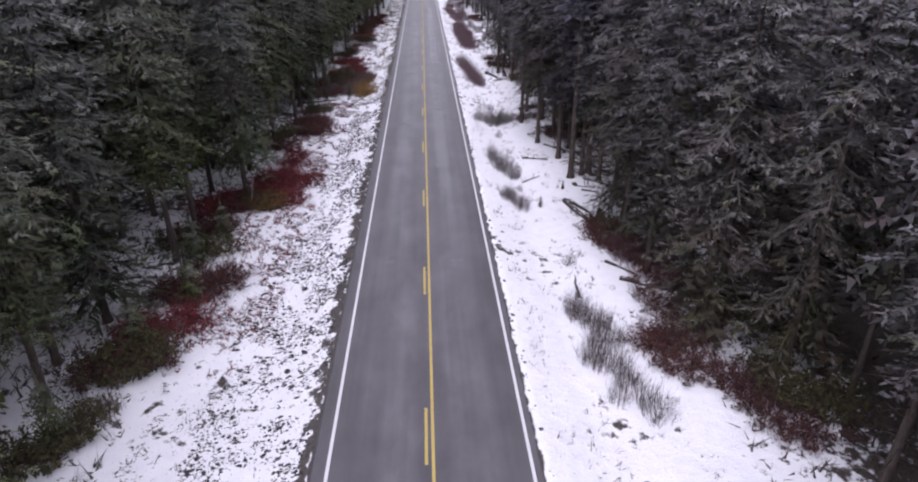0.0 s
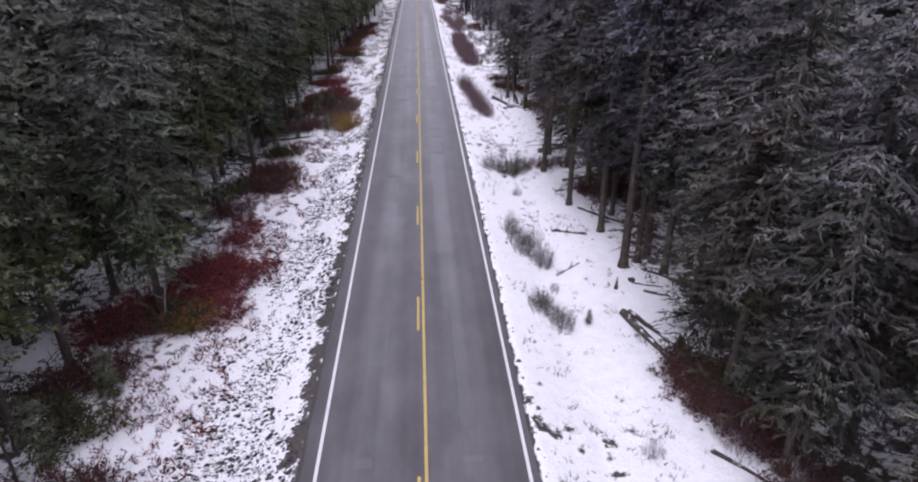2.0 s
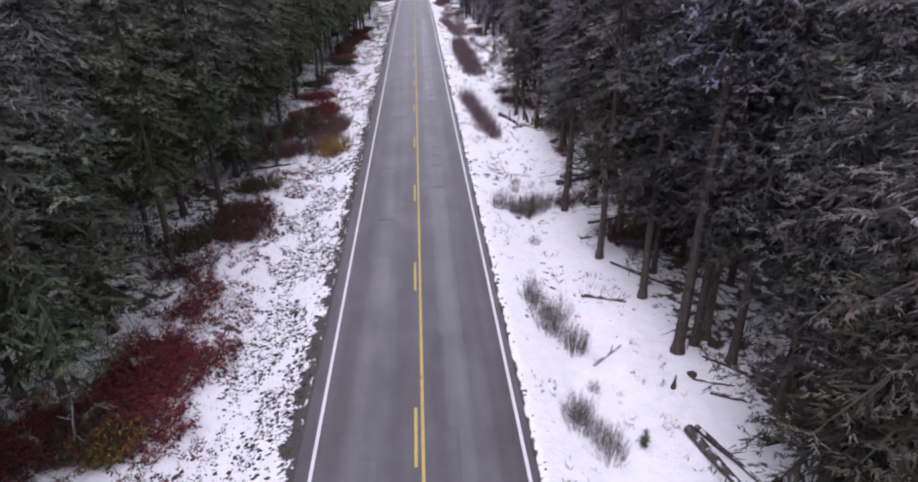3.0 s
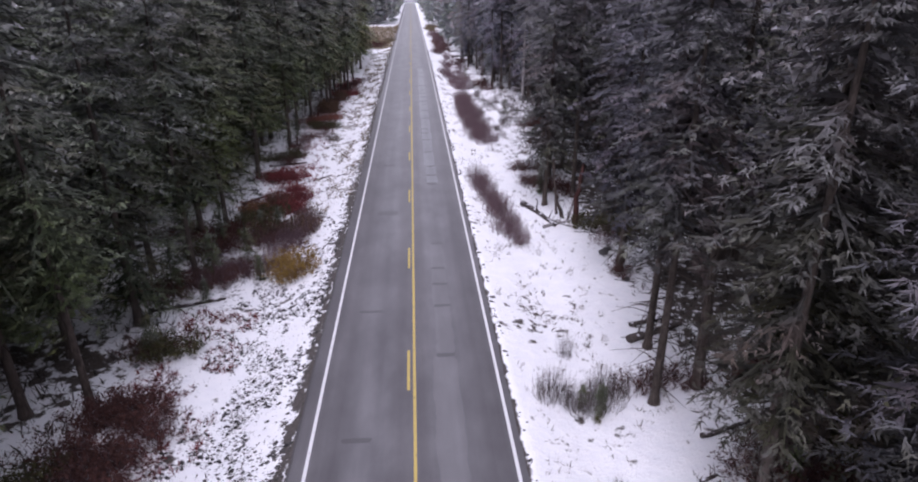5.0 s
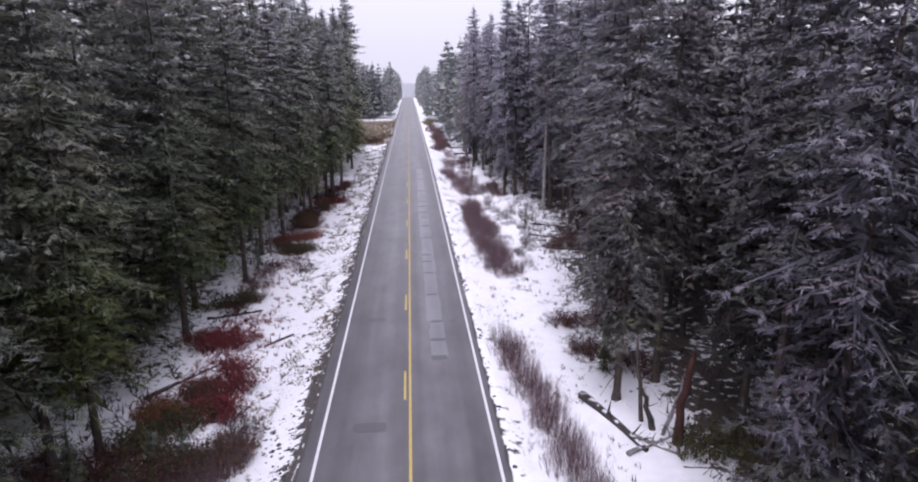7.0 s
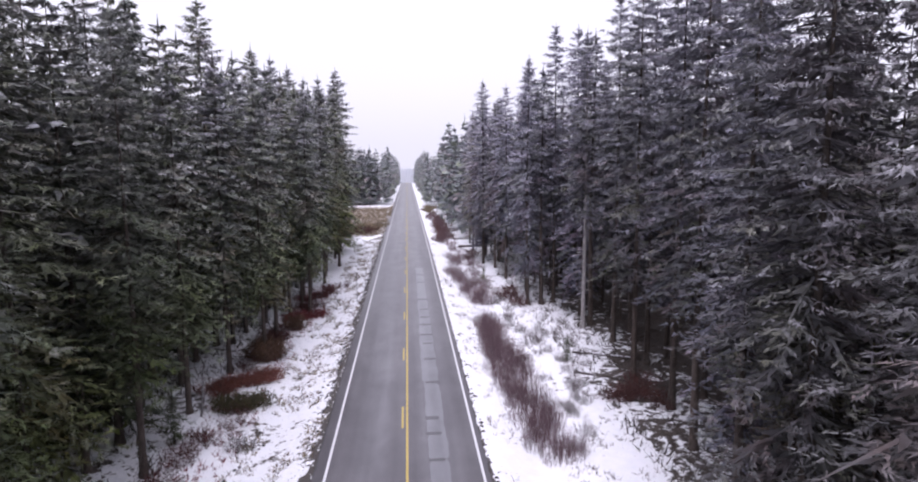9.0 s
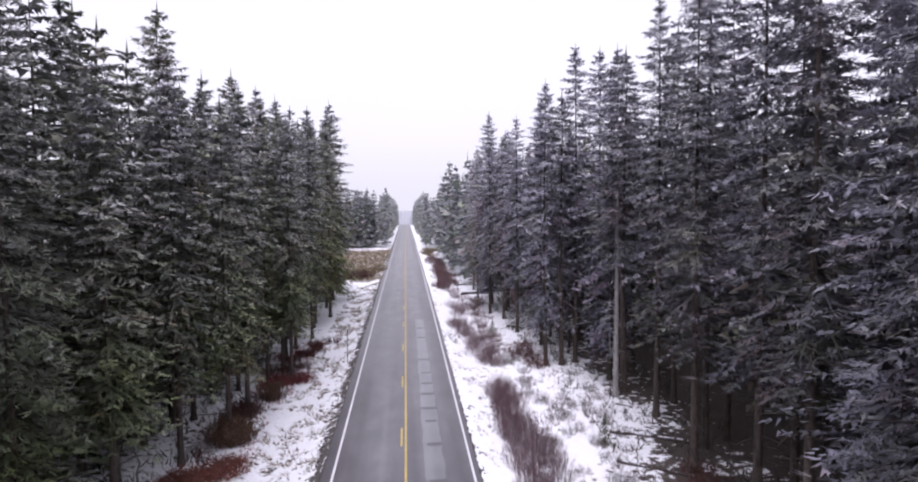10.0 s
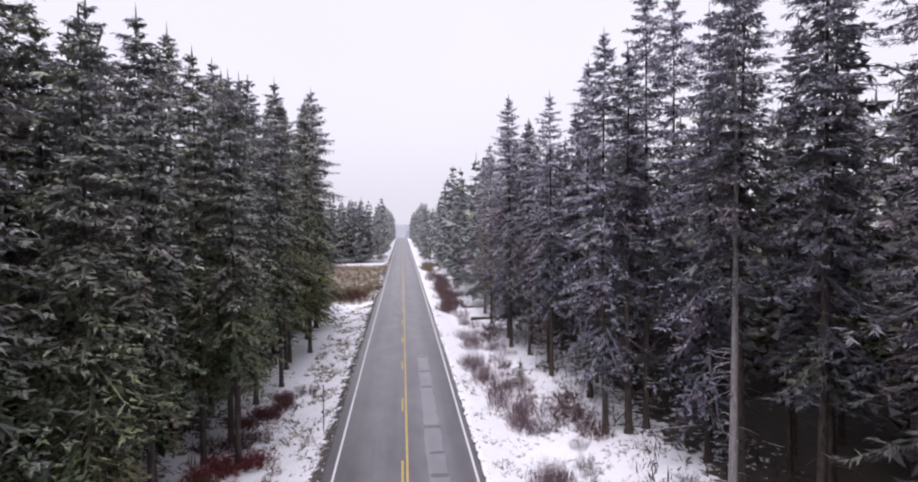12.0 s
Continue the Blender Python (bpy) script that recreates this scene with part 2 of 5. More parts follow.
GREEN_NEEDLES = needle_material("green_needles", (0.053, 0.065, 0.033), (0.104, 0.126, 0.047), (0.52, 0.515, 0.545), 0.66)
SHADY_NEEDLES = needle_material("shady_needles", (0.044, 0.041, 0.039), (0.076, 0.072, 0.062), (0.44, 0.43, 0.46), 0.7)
# rime and distance haze are both put into this pale green
RIMED_HAZED_GREEN_NEEDLES = needle_material("rimed_hazed_green_needles", (0.130, 0.146, 0.092), (0.200, 0.228, 0.125), (0.50, 0.485, 0.55), 0.85)
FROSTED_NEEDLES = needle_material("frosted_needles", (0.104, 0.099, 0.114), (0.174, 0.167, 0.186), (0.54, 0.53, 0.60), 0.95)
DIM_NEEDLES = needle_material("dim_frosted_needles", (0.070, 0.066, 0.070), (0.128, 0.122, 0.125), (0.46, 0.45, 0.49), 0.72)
# paler than rime alone, with haze painted into the needle colour
RIMED_HAZED_NEEDLES = needle_material("rimed_hazed_needles", (0.180, 0.174, 0.206), (0.245, 0.237, 0.268), (0.58, 0.56, 0.65), 0.95)
YOUNG_NEEDLES = needle_material("young_needles", (0.03, 0.04, 0.014), (0.09, 0.105, 0.03), (0.5, 0.5, 0.5), 0.3)
# far needles painted pale: the haze of distance is in the base colour
HAZED_NEEDLES = needle_material("hazed_needles", (0.22, 0.23, 0.25), (0.26, 0.27, 0.29), (0.5, 0.52, 0.57), 0.3)
BARK = bark_material("spruce_bark", (0.035, 0.026, 0.022), (0.13, 0.105, 0.09))
PALE_BARK = bark_material("weathered_wood", (0.15, 0.138, 0.135), (0.36, 0.335, 0.33), snow=0.12)
RED_BARK = bark_material("rotten_wood", (0.03, 0.015, 0.013), (0.09, 0.036, 0.03))
LOG_BARK = bark_material("log_bark", (0.03, 0.026, 0.025), (0.12, 0.10, 0.09), snow=0.10)
RED_TWIGS = twig_material("red_leaves", (0.07, 0.015, 0.016), (0.21, 0.04, 0.042))
RUST_TWIGS = twig_material("rust_leaves", (0.034, 0.016, 0.014), (0.098, 0.038, 0.03))
BROWN_LEAVES = twig_material("brown_leaves", (0.05, 0.03, 0.018), (0.135, 0.08, 0.047))
RUSSET_LEAVES = twig_material("russet_leaves", (0.075, 0.027, 0.02), (0.215, 0.08, 0.055))
BROWN_TWIGS = twig_material("brown_twigs", (0.042, 0.020, 0.024), (0.125, 0.060, 0.068), (0.23, 0.175, 0.19))
DEAD_TWIGS = twig_material("rimed_dead_twigs", (0.08, 0.072, 0.074), (0.27, 0.25, 0.265))
OLIVE_TWIGS = twig_material("olive_leaves", (0.026, 0.027, 0.012), (0.085, 0.08, 0.03))
YELLOW_TWIGS = twig_material("yellow_leaves", (0.11, 0.065, 0.014), (0.3, 0.19, 0.04))
GREY_TWIGS = twig_material("grey_twigs", (0.045, 0.035, 0.033), (0.115, 0.092, 0.086), (0.2, 0.18, 0.18))
TAN_GRASS = twig_material("tan_grass", (0.07, 0.055, 0.04), (0.24, 0.19, 0.12))
TAN_BROWN = twig_material("dead_stubble", (0.025, 0.022, 0.02), (0.085, 0.072, 0.062))
GREY_GRASS = twig_material("grey_grass", (0.07, 0.06, 0.05), (0.2, 0.17, 0.14))
SOIL = twig_material("frozen_soil", (0.025, 0.024, 0.025), (0.10, 0.095, 0.095))
# ridge trees get a near-white tone that stands for the air's haze
HAZED_RIDGE = twig_material("hazed_distant_trees", (0.66, 0.68, 0.72), (0.69, 0.71, 0.75))
ROCK = bark_material("stone", (0.04, 0.037, 0.037), (0.11, 0.105, 0.105), 1.0)


# ---- mesh helpers ----
def quad_mesh(name, verts, quads, mat, frost=None, smooth=False, tone=None, normals=None):
    """A mesh from arrays; all faces have as many sides as quads has columns."""
    verts, quads = np.asarray(verts, np.float32), np.asarray(quads, np.int32)
    me = bpy.data.meshes.new(name)
    me.vertices.add(len(verts))
    me.vertices.foreach_set("co", verts.ravel())
    me.loops.add(quads.size)
    me.loops.foreach_set("vertex_index", quads.ravel())
    me.polygons.add(len(quads))
    me.polygons.foreach_set("loop_start", np.arange(0, quads.size, quads.shape[1], dtype=np.int32))
    me.polygons.foreach_set("loop_total", np.full(len(quads), quads.shape[1], np.int32))
    me.polygons.foreach_set("use_smooth", np.full(len(quads), smooth))
    if frost is not None:
        me.attributes.new("frost", "FLOAT", "POINT").data.foreach_set("value", np.asarray(frost, np.float32))
    if tone is not None:
        me.attributes.new("tone", "FLOAT", "POINT").data.foreach_set("value", np.asarray(tone, np.float32))
    me.materials.append(mat)
    me.update(calc_edges=True)
    if normals is not None:
        me.normals_split_custom_set_from_vertices(np.asarray(normals, np.float32))
    return me


def part(name, me, parent=None, label=""):
    """Link a mesh as one object, under a thing where one is given."""
    ob = new(name, me)
    ob.parent = parent
    return tagged(ob, label)


def spikes(a, b, side, wa, fa, fb):
    """Pointed slips from a to b."""
    s = side / np.maximum(np.linalg.norm(side, axis=1, keepdims=True), 1e-6)
    v = np.stack([a - s * wa[:, None] / 2, a + s * wa[:, None] / 2, b], 1).reshape(-1, 3)
    return v, np.arange(3 * len(a)).reshape(-1, 3), np.stack([fa, fa, fb], 1).ravel()


def tube(points, radii, sides=6):
    """A tapered tube along points, closed at both ends by a small collar."""
    points = [Vector(p) for p in points]
    v, q = [], []
    for i, p in enumerate(points):
        d = (points[min(i + 1, len(points) - 1)] - points[max(i - 1, 0)]).normalized()
        u = d.orthogonal().normalized() if abs(d.z) < 0.9 else Vector((1, 0, 0)).cross(d).normalized()
        w = d.cross(u)
        for k in range(sides):
            t = 2 * math.pi * k / sides
            v.append(p + (u * math.cos(t) + w * math.sin(t)) * radii[i])
    for i in range(len(points) - 1):
        for k in range(sides):
            j = (k + 1) % sides
            q.append((i * sides + k, i * sides + j, (i + 1) * sides + j, (i + 1) * sides + k))
    for ring, turn in ((0, -1), (len(points) - 1, 1)):
        o = ring * sides
        for k in range(1, sides - 1, 2):
            q.append((o, o + k, o + k + 1, o + (k + 2) % sides)[::turn])
    return np.array(v), np.array(q)


def merged(*pieces):
    """Join (verts, quads) pairs."""
    v, q, n = [], [], 0
    for pv, pq in pieces:
        v.append(np.asarray(pv, float))
        q.append(np.asarray(pq) + n)
        n += len(pv)
    return np.concatenate(v), np.concatenate(q)


def drop(y):
    """The road falls gently and runs over a crest far along."""
    d, e = max(0.0, min(y, 2200.0) - 640.0), max(0.0, min(y, 2200.0) - 165.0)
    return -0.011 * e * e / (30.0 + e) - 0.06 * d * d / (80.0 + d)


def ground_z(x, y):
    a = abs(x)
    z = (-0.25 if a < 4.05 else -0.06) if a < 4.5 else -0.06 - 0.64 * min(1.0, (a - 4.5) / 2.3) ** 0.8
    if a > 4.9:
        k = min(1.0, (a - 4.9) / 2.0)
        z += k * (0.16 * noise.noise((x * 0.25, y * 0.25, 0)) + 0.06 * noise.noise((x * 0.9, y * 0.9, 3)))
        z -= 0.18 * k * math.exp(-((a - 8.0) / 1.6) ** 2)
        if a > 30:
            z += 1.5 * noise.noise((x * 0.01, y * 0.01, 7)) * min(1.0, (a - 30) / 60)
    return z + drop(y)


# ---- ground and road ----
def steps(*spans):
    """Grid lines: (end, step) one after the other, from the first number on."""
    at, got = spans[0], [spans[0]]
    for end, step in spans[1:]:
        k = max(1, round((end - at) / step))
        got += [at + (end - at) * i / k for i in range(1, k + 1)]
        at = end
    return got


def grid(xs, ys, z):
    v = [(x, y, z(x, y)) for y in ys for x in xs]
    w = len(xs)
    q = [(j * w + i, j * w + i + 1, (j + 1) * w + i + 1, (j + 1) * w + i) for j in range(len(ys) - 1) for i in range(w - 1)]
    return v, q


half = steps(0, (4.0, 2.0), (7.0, 0.3), (15.0, 0.5), (24.0, 1.5), (60.0, 6), (200.0, 35), (1000, 200), (4500, 900))
gx = [-x for x in reversed(half[1:])] + half
gy = steps(-2500, (-300, 400), (-40, 40), (10, 5), (150, 0.5), (240, 1.5), (760, 8), (900, 20), (4500, 400))
ground = part("ground", quad_mesh("ground", *grid(gx, gy, ground_z), SNOW, smooth=True))
tagged(ground, "thin patchy snow over gravel banks and forest litter", "ground", kind="structure")

EDGE_L, EDGE_R, LINE = -4.38, 4.12, 3.80


def strip(x0, x1, y0, y1, z, step=5.0, wander=0.0, seed=0):
    """A thin slab on the road with real edges."""
    k = max(1, round((y1 - y0) / step))
    v = []
    for i in range(k + 1):
        y = y0 + (y1 - y0) * i / k
        w0 = wander * noise.noise((y * 0.7, seed, 0)) + wander * 0.7 * noise.noise((y * 2.9, seed, 5))
        w1 = wander * noise.noise((y * 0.7, seed + 9, 0)) + wander * 0.7 * noise.noise((y * 2.9, seed + 9, 5))
        d = drop(y)
        v += [(x0 + w0, y, z - 0.1 + d), (x0 + w0, y, z + d), (x1 + w1, y, z + d), (x1 + w1, y, z - 0.1 + d)]
    q = []
    for i in range(k):
        for j in range(3):
            a = 4 * i + j
            q.append((a, a + 4, a + 5, a + 1)[::-1])
    q += [(3, 2, 1, 0), (4 * k, 4 * k + 1, 4 * k + 2, 4 * k + 3)]
    return v, q


def slab(x0, x1, y0, y1, z, step=5.0):
    v, q = strip(x0, x1, y0, y1, z, step)
    return [(a, b, c + (0.094 if i % 4 in (0, 3) else 0)) for i, (a, b, c) in enumerate(v)], q


def repair(x0, x1, y0, y1, z, seed, step=0.4, wander=0.1):
    """A repaired spot in the asphalt: a thin slab with uneven sides and blunt, broken ends."""
    k = max(4, round((y1 - y0) / step))
    mid, half_w = (x0 + x1) / 2, (x1 - x0) / 2
    v, q = [], []
    for i in range(k + 1):
        s = i / k
        y = y0 + (y1 - y0) * s
        w = half_w * (1.0 - 0.2 * max(0.0, 1.0 - min(s, 1.0 - s) * k / 1.6) ** 2)
        a = mid - w + wander * (noise.noise((y * 0.6, seed, 1)) + 0.7 * noise.noise((y * 2.3, seed, 6)))
        b = mid + w + wander * (noise.noise((y * 0.6, seed + 7.5, 1)) + 0.7 * noise.noise((y * 2.3, seed + 7.5, 6)))
        e0, e1 = (0.12 * noise.noise((seed, i, 3)), 0.12 * noise.noise((seed, i, 8))) if i in (0, k) else (0, 0)
        d = drop(y)
        v += [(a, y + e0, z - 0.006 + d), (a, y + e0, z + d), (b, y + e1, z + d), (b, y + e1, z - 0.006 + d)]
    for i in range(k):
        for j in range(3):
            o = 4 * i + j
            q.append((o + 1, o + 5, o + 4, o))
    q += [(3, 2, 1, 0), (4 * k, 4 * k + 1, 4 * k + 2, 4 * k + 3)]
    return v, q


road = part("road", quad_mesh("road", *strip(EDGE_L, EDGE_R, -200, 900, 0.0, 0.5, 0.07, 2), ASPHALT))
tagged(road, "straight two-lane asphalt road, worn grey, cleared of snow", "road", kind="structure")
for s in (-1, 1):
    part("edge_line", quad_mesh("edge_line", *slab(s * LINE - 0.065, s * LINE + 0.065, -200, 900, 0.005), WHITE), road, "worn solid white edge line")
part("pavement_lip", quad_mesh("pavement_lip", *strip(EDGE_L - 0.05, EDGE_L + 0.03, -200, 900, 0.003, 0.5, 0.05, 2), TAR), road, "dark cracked pavement edge")
part("centre_line", quad_mesh("centre_line", *slab(0.07, 0.19, -200, 900, 0.005), YELLOW), road, "worn solid yellow centre line")
dash = quad_mesh("dash", *slab(-0.19, -0.07, 0, 3.1, 0.005), YELLOW)
for i in range(-2, 54):
    d = part("centre_dash", dash, road)
    d.location = (0, 17.25 + 12.19 * i, drop(17.25 + 12.19 * i))
    d.rotation_euler = (math.atan2(drop(20.35 + 12.19 * i) - drop(17.25 + 12.19 * i), 3.1), 0, 0)


# ---- trees ----
def crown_mesh(name, seed, tall, base, radius, mat, tiers=0.42, arms=5, twigs=5, slips=3, fringe=8, ragged=0.25, wide=1.0, power=3.0, inner=5, fine=0.42, mass=1.0, streak=1.0):
    """Whorls of drooping boughs; each bough is a flat spray of twigs with a hanging fringe."""
    r = np.random.RandomState(seed)
    z, boughs = base, []
    lean_side = r.uniform(0, 6.28)
    while z < tall - 0.2:
        u = (tall - z) / (tall - base)
        reach = radius * (1 - math.exp(-power * u)) * (1.0 if u < 0.8 else 1.0 - 1.5 * (u - 0.8)) + 0.12
        reach *= r.uniform(0.8, 1.14)
        turn = r.uniform(0, 6.28)
        n = max(4, int(round(arms * (0.7 + 0.45 * u))))
        for k in range(n):
            if r.rand() < ragged * (0.3 + 0.7 * u) * 0.8:
                continue
            az = turn + 6.283 * k / n + r.uniform(-0.4, 0.4)
            size = reach * r.uniform(0.62, 1.3) * (1 + 0.12 * math.cos(az - lean_side))
            boughs.append((z + r.uniform(-0.26, 0.26), az, size, u))
        z += tiers * r.uniform(0.7, 1.3) * (0.5 + 0.55 * u)
    b = np.array(boughs)
    m = len(b)
    az, size, u = b[:, 1], b[:, 2], b[:, 3]
    out = np.stack([np.cos(az), np.sin(az), np.zeros(m)], 1)
    across = np.stack([-np.sin(az), np.cos(az), np.zeros(m)], 1)
    up = np.array([0, 0, 1.0])
    rise = 0.5 - 0.95 * u ** 0.6 + r.uniform(-0.18, 0.18, m)
    sag = 0.22 + 0.2 * u + r.uniform(-0.05, 0.1, m)

    def along(s):
        s = np.asarray(s)
        h = size * (rise * s - sag * s ** 2 + 0.22 * s ** 3)
        return out * (size * s)[:, None] + up * (b[:, 0] + h)[:, None]

    A, B, S, W, FA, FB, T, N = [], [], [], [], [], [], [], []
    hue = r.rand(m) ** 1.4

    def add(a, c, side, w, fa, fb, tone, lift, push):
        """Slips of one sort; their shading follows the bough's own surface: lift upwards, push outwards."""
        n = push * out + lift * up + 0.16 * r.randn(m, 3)
        turned = np.sign(np.sum(np.cross(side, c - a) * n, 1, keepdims=True))
        for store, v in zip((A, B, S, W, FA, FB, T, N), (a, c, side * np.where(turned == 0, 1, turned), w, fa, fb, tone, n / np.linalg.norm(n, axis=1, keepdims=True))):
            store.append(v)
    # frost thickens towards the top, where it also paints in haze
    high = 1.35 * np.clip(1.25 - 1.35 * u, 0, 1) ** 1.15
    full = np.minimum(size, 2.4)
    laden = streak * (r.rand(m) > 0.7) * r.uniform(0.35, 1.0, m) * (0.5 + 0.5 * (1 - u))
    taper = np.clip(0.5 + 0.5 * size, 0.5, 1)
    # the bough's own spine
    for s0, s1 in ((0.0, 0.55), (0.4, 0.95)):
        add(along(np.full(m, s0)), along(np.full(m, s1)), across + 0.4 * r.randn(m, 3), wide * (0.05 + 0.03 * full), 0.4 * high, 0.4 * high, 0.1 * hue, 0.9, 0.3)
    # a dark inner mass near the stem, coloured for the crown's own shade
    for k in range(inner):
        s = r.uniform(0.03, 0.55, m)
        p = along(s) - up * r.uniform(0.0, 0.2, m)[:, None]
        way = out * r.uniform(0.2, 1.0, m)[:, None] + across * r.uniform(-0.8, 0.8, m)[:, None] + up * r.uniform(-0.55, 0.0, m)[:, None]
        way /= np.linalg.norm(way, axis=1, keepdims=True)
        t = r.uniform(0, 6.28, m)
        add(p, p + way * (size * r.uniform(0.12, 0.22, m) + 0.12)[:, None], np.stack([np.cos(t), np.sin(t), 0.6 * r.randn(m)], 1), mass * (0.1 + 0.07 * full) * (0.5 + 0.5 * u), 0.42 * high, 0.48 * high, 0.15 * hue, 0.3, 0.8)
    # twigs of the flat side sprays
    for k in range(twigs):
        for sg in (-1, 1):
            s = (k + r.uniform(0.0, 1.0, m)) / twigs * 0.78 + 0.22
            way = out * r.uniform(0.4, 0.9, m)[:, None] + sg * across * r.uniform(0.45, 1.0, m)[:, None] + up * r.uniform(-0.22, 0.05, m)[:, None]
            way /= np.linalg.norm(way, axis=1, keepdims=True)
            ln = size * (0.08 + 0.42 * (1 - s)) + 0.1
            p = along(s)
            for c in range(slips):
                q = (c + r.uniform(0.0, 0.9, m)) / slips
                a = p + way * (ln * q)[:, None] + 0.03 * r.randn(m, 3)
                d = 0.85 * way + 0.5 * r.randn(m, 3) * np.array([1, 1, 0.35]) + up * r.uniform(-0.4, 0.05, m)[:, None]
                d /= np.linalg.norm(d, axis=1, keepdims=True)
                l = taper * fine * r.uniform(0.55, 1.2, m) * (0.7 + 0.25 * full)
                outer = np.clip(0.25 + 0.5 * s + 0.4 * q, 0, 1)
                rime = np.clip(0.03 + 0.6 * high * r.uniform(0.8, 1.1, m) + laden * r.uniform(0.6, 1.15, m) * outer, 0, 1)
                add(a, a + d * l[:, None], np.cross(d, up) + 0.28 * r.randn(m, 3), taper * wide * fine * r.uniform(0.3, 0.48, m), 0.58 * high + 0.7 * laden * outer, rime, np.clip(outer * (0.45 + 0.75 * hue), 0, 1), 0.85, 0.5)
    # needles that hang below, their tone lowered to paint shade under the bough
    for k in range(fringe):
        s = (k + r.uniform(0.1, 1.0, m)) / fringe * 0.82 + 0.15
        p = along(s) + across * (r.uniform(-0.42, 0.42, m) * size * (1 - s))[:, None]
        way = -up + 0.6 * out * r.uniform(0, 1, m)[:, None] + 0.45 * r.randn(m, 3) * np.array([1, 1, 0.2])
        t = r.uniform(0, 6.28, m)
        side = np.stack([np.cos(t), np.sin(t), 0.1 * r.randn(m)], 1)
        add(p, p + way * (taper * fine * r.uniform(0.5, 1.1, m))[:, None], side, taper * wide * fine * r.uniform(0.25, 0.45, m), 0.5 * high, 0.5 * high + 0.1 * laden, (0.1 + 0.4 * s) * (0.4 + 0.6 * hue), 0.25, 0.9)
    v, q, f = spikes(*(np.concatenate(x) for x in (A, B, S, W, FA, FB)))
    # the leader at the top
    tip, _, tip_frost = spikes(np.array([[0, 0, tall - 0.9]] * 3), np.array([[0, 0, tall + 0.6]] * 3), np.array([[1, 0, 0], [0, 1, 0.0], [1, 1, 0]]), np.full(3, 0.2), np.full(3, 0.3), np.full(3, 0.7))
    v, f = np.concatenate([v, tip]), np.concatenate([f, tip_frost])
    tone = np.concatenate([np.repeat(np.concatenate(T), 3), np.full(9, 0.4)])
    facing = np.concatenate([np.repeat(np.concatenate(N), 3, axis=0), np.array([[0.3, -0.6, 0.7]] * 9)])
    return quad_mesh(name, v, np.arange(len(v)).reshape(-1, 3), mat, f, smooth=True, tone=tone, normals=facing)


def trunk_mesh(name, seed, tall, thick, mat, stubs=0, stub_top=8.0, stub_long=1.2):
    """A tapering, slightly bent stem with a flared foot and dead stubs."""
    r = random.Random(seed)
    k = 9
    bx, by = r.uniform(-0.15, 0.15), r.uniform(-0.15, 0.15)
    pts, rad = [(0, 0, -0.3), (0, 0, 0.05)], [thick * 1.5, thick * 1.35]
    for i in range(k + 1):
        s = i / k
        pts.append((bx * math.sin(s * 3.1), by * math.sin(s * 4.0), 0.5 + (tall - 0.5) * s))
        rad.append(thick * (1 - 0.93 * s ** 0.85))
    pieces = [tube(pts, rad, 8)]
    for i in range(stubs):
        z = r.uniform(1.2, stub_top)
        t = r.uniform(0, 6.28)
        n = stub_long * r.uniform(0.3, 1.0)
        d = Vector((math.cos(t), math.sin(t), r.uniform(-0.35, 0.15)))
        p = Vector((0, 0, z))
        mid = p + d * n * 0.5 + Vector((0, 0, r.uniform(-0.05, 0.08)))
        pieces.append(tube([p, mid, p + d * n + Vector((0, 0, r.uniform(-0.25, 0.1)))], [0.03, 0.022, 0.008], 3))
    return quad_mesh(name, *merged(*pieces), mat, smooth=True)


def dead_branch_mesh(seed, reach):
    """One thin bare branch along x, with side twigs."""
    r = np.random.RandomState(seed)
    A, B, S, W = [], [], [], []

    def add(a, b, w):
        A.append(a), B.append(b), S.append(r.randn(3)), W.append(w)
    p, d = np.zeros(3), np.array([1, 0, r.uniform(-0.15, 0.05)])
    for k in range(4):
        q = p + d * reach / 4 + 0.05 * r.randn(3)
        add(p, p + (q - p) * 1.25, 0.055 - 0.01 * k)
        for j in range(4):
            a = p + (q - p) * r.rand()
            e = d + 0.8 * r.randn(3) * np.array([1, 1, 0.5])
            add(a, a + e / np.linalg.norm(e) * r.uniform(0.25, 0.65), 0.04)
        p, d = q, d + np.array([0, 0, r.uniform(-0.05, 0.16)])
    zero = np.zeros(len(A))
    v, q, f = spikes(np.array(A), np.array(B), np.array(S), np.array(W), zero, zero)
    return quad_mesh("dead_branch", v, q, DEAD_TWIGS, f)


DEAD_BRANCHES = [dead_branch_mesh(80 + k, 3.3) for k in range(3)]


def make_tree(name, label, category, crown, trunk, group, low=0.0, high=0.0):
    root = tagged(new(name), label, category, group)
    part("trunk", trunk, root)
    for k in range(14 if high else 0):
        s = k / 13
        branch = part("dead_branch", DEAD_BRANCHES[k % 3], root, "thin pale rimed bare branch")
        branch.matrix_basis = Matrix.Translation((0, 0, low + (high - low) * s)) @ Matrix.Rotation(2.4 * k + low, 4, "Z") @ Matrix.Scale(1.0 - 0.4 * s, 4)
    if crown:
        part("crown", crown, root)
    root.location = (0, 0, -400)
    return root


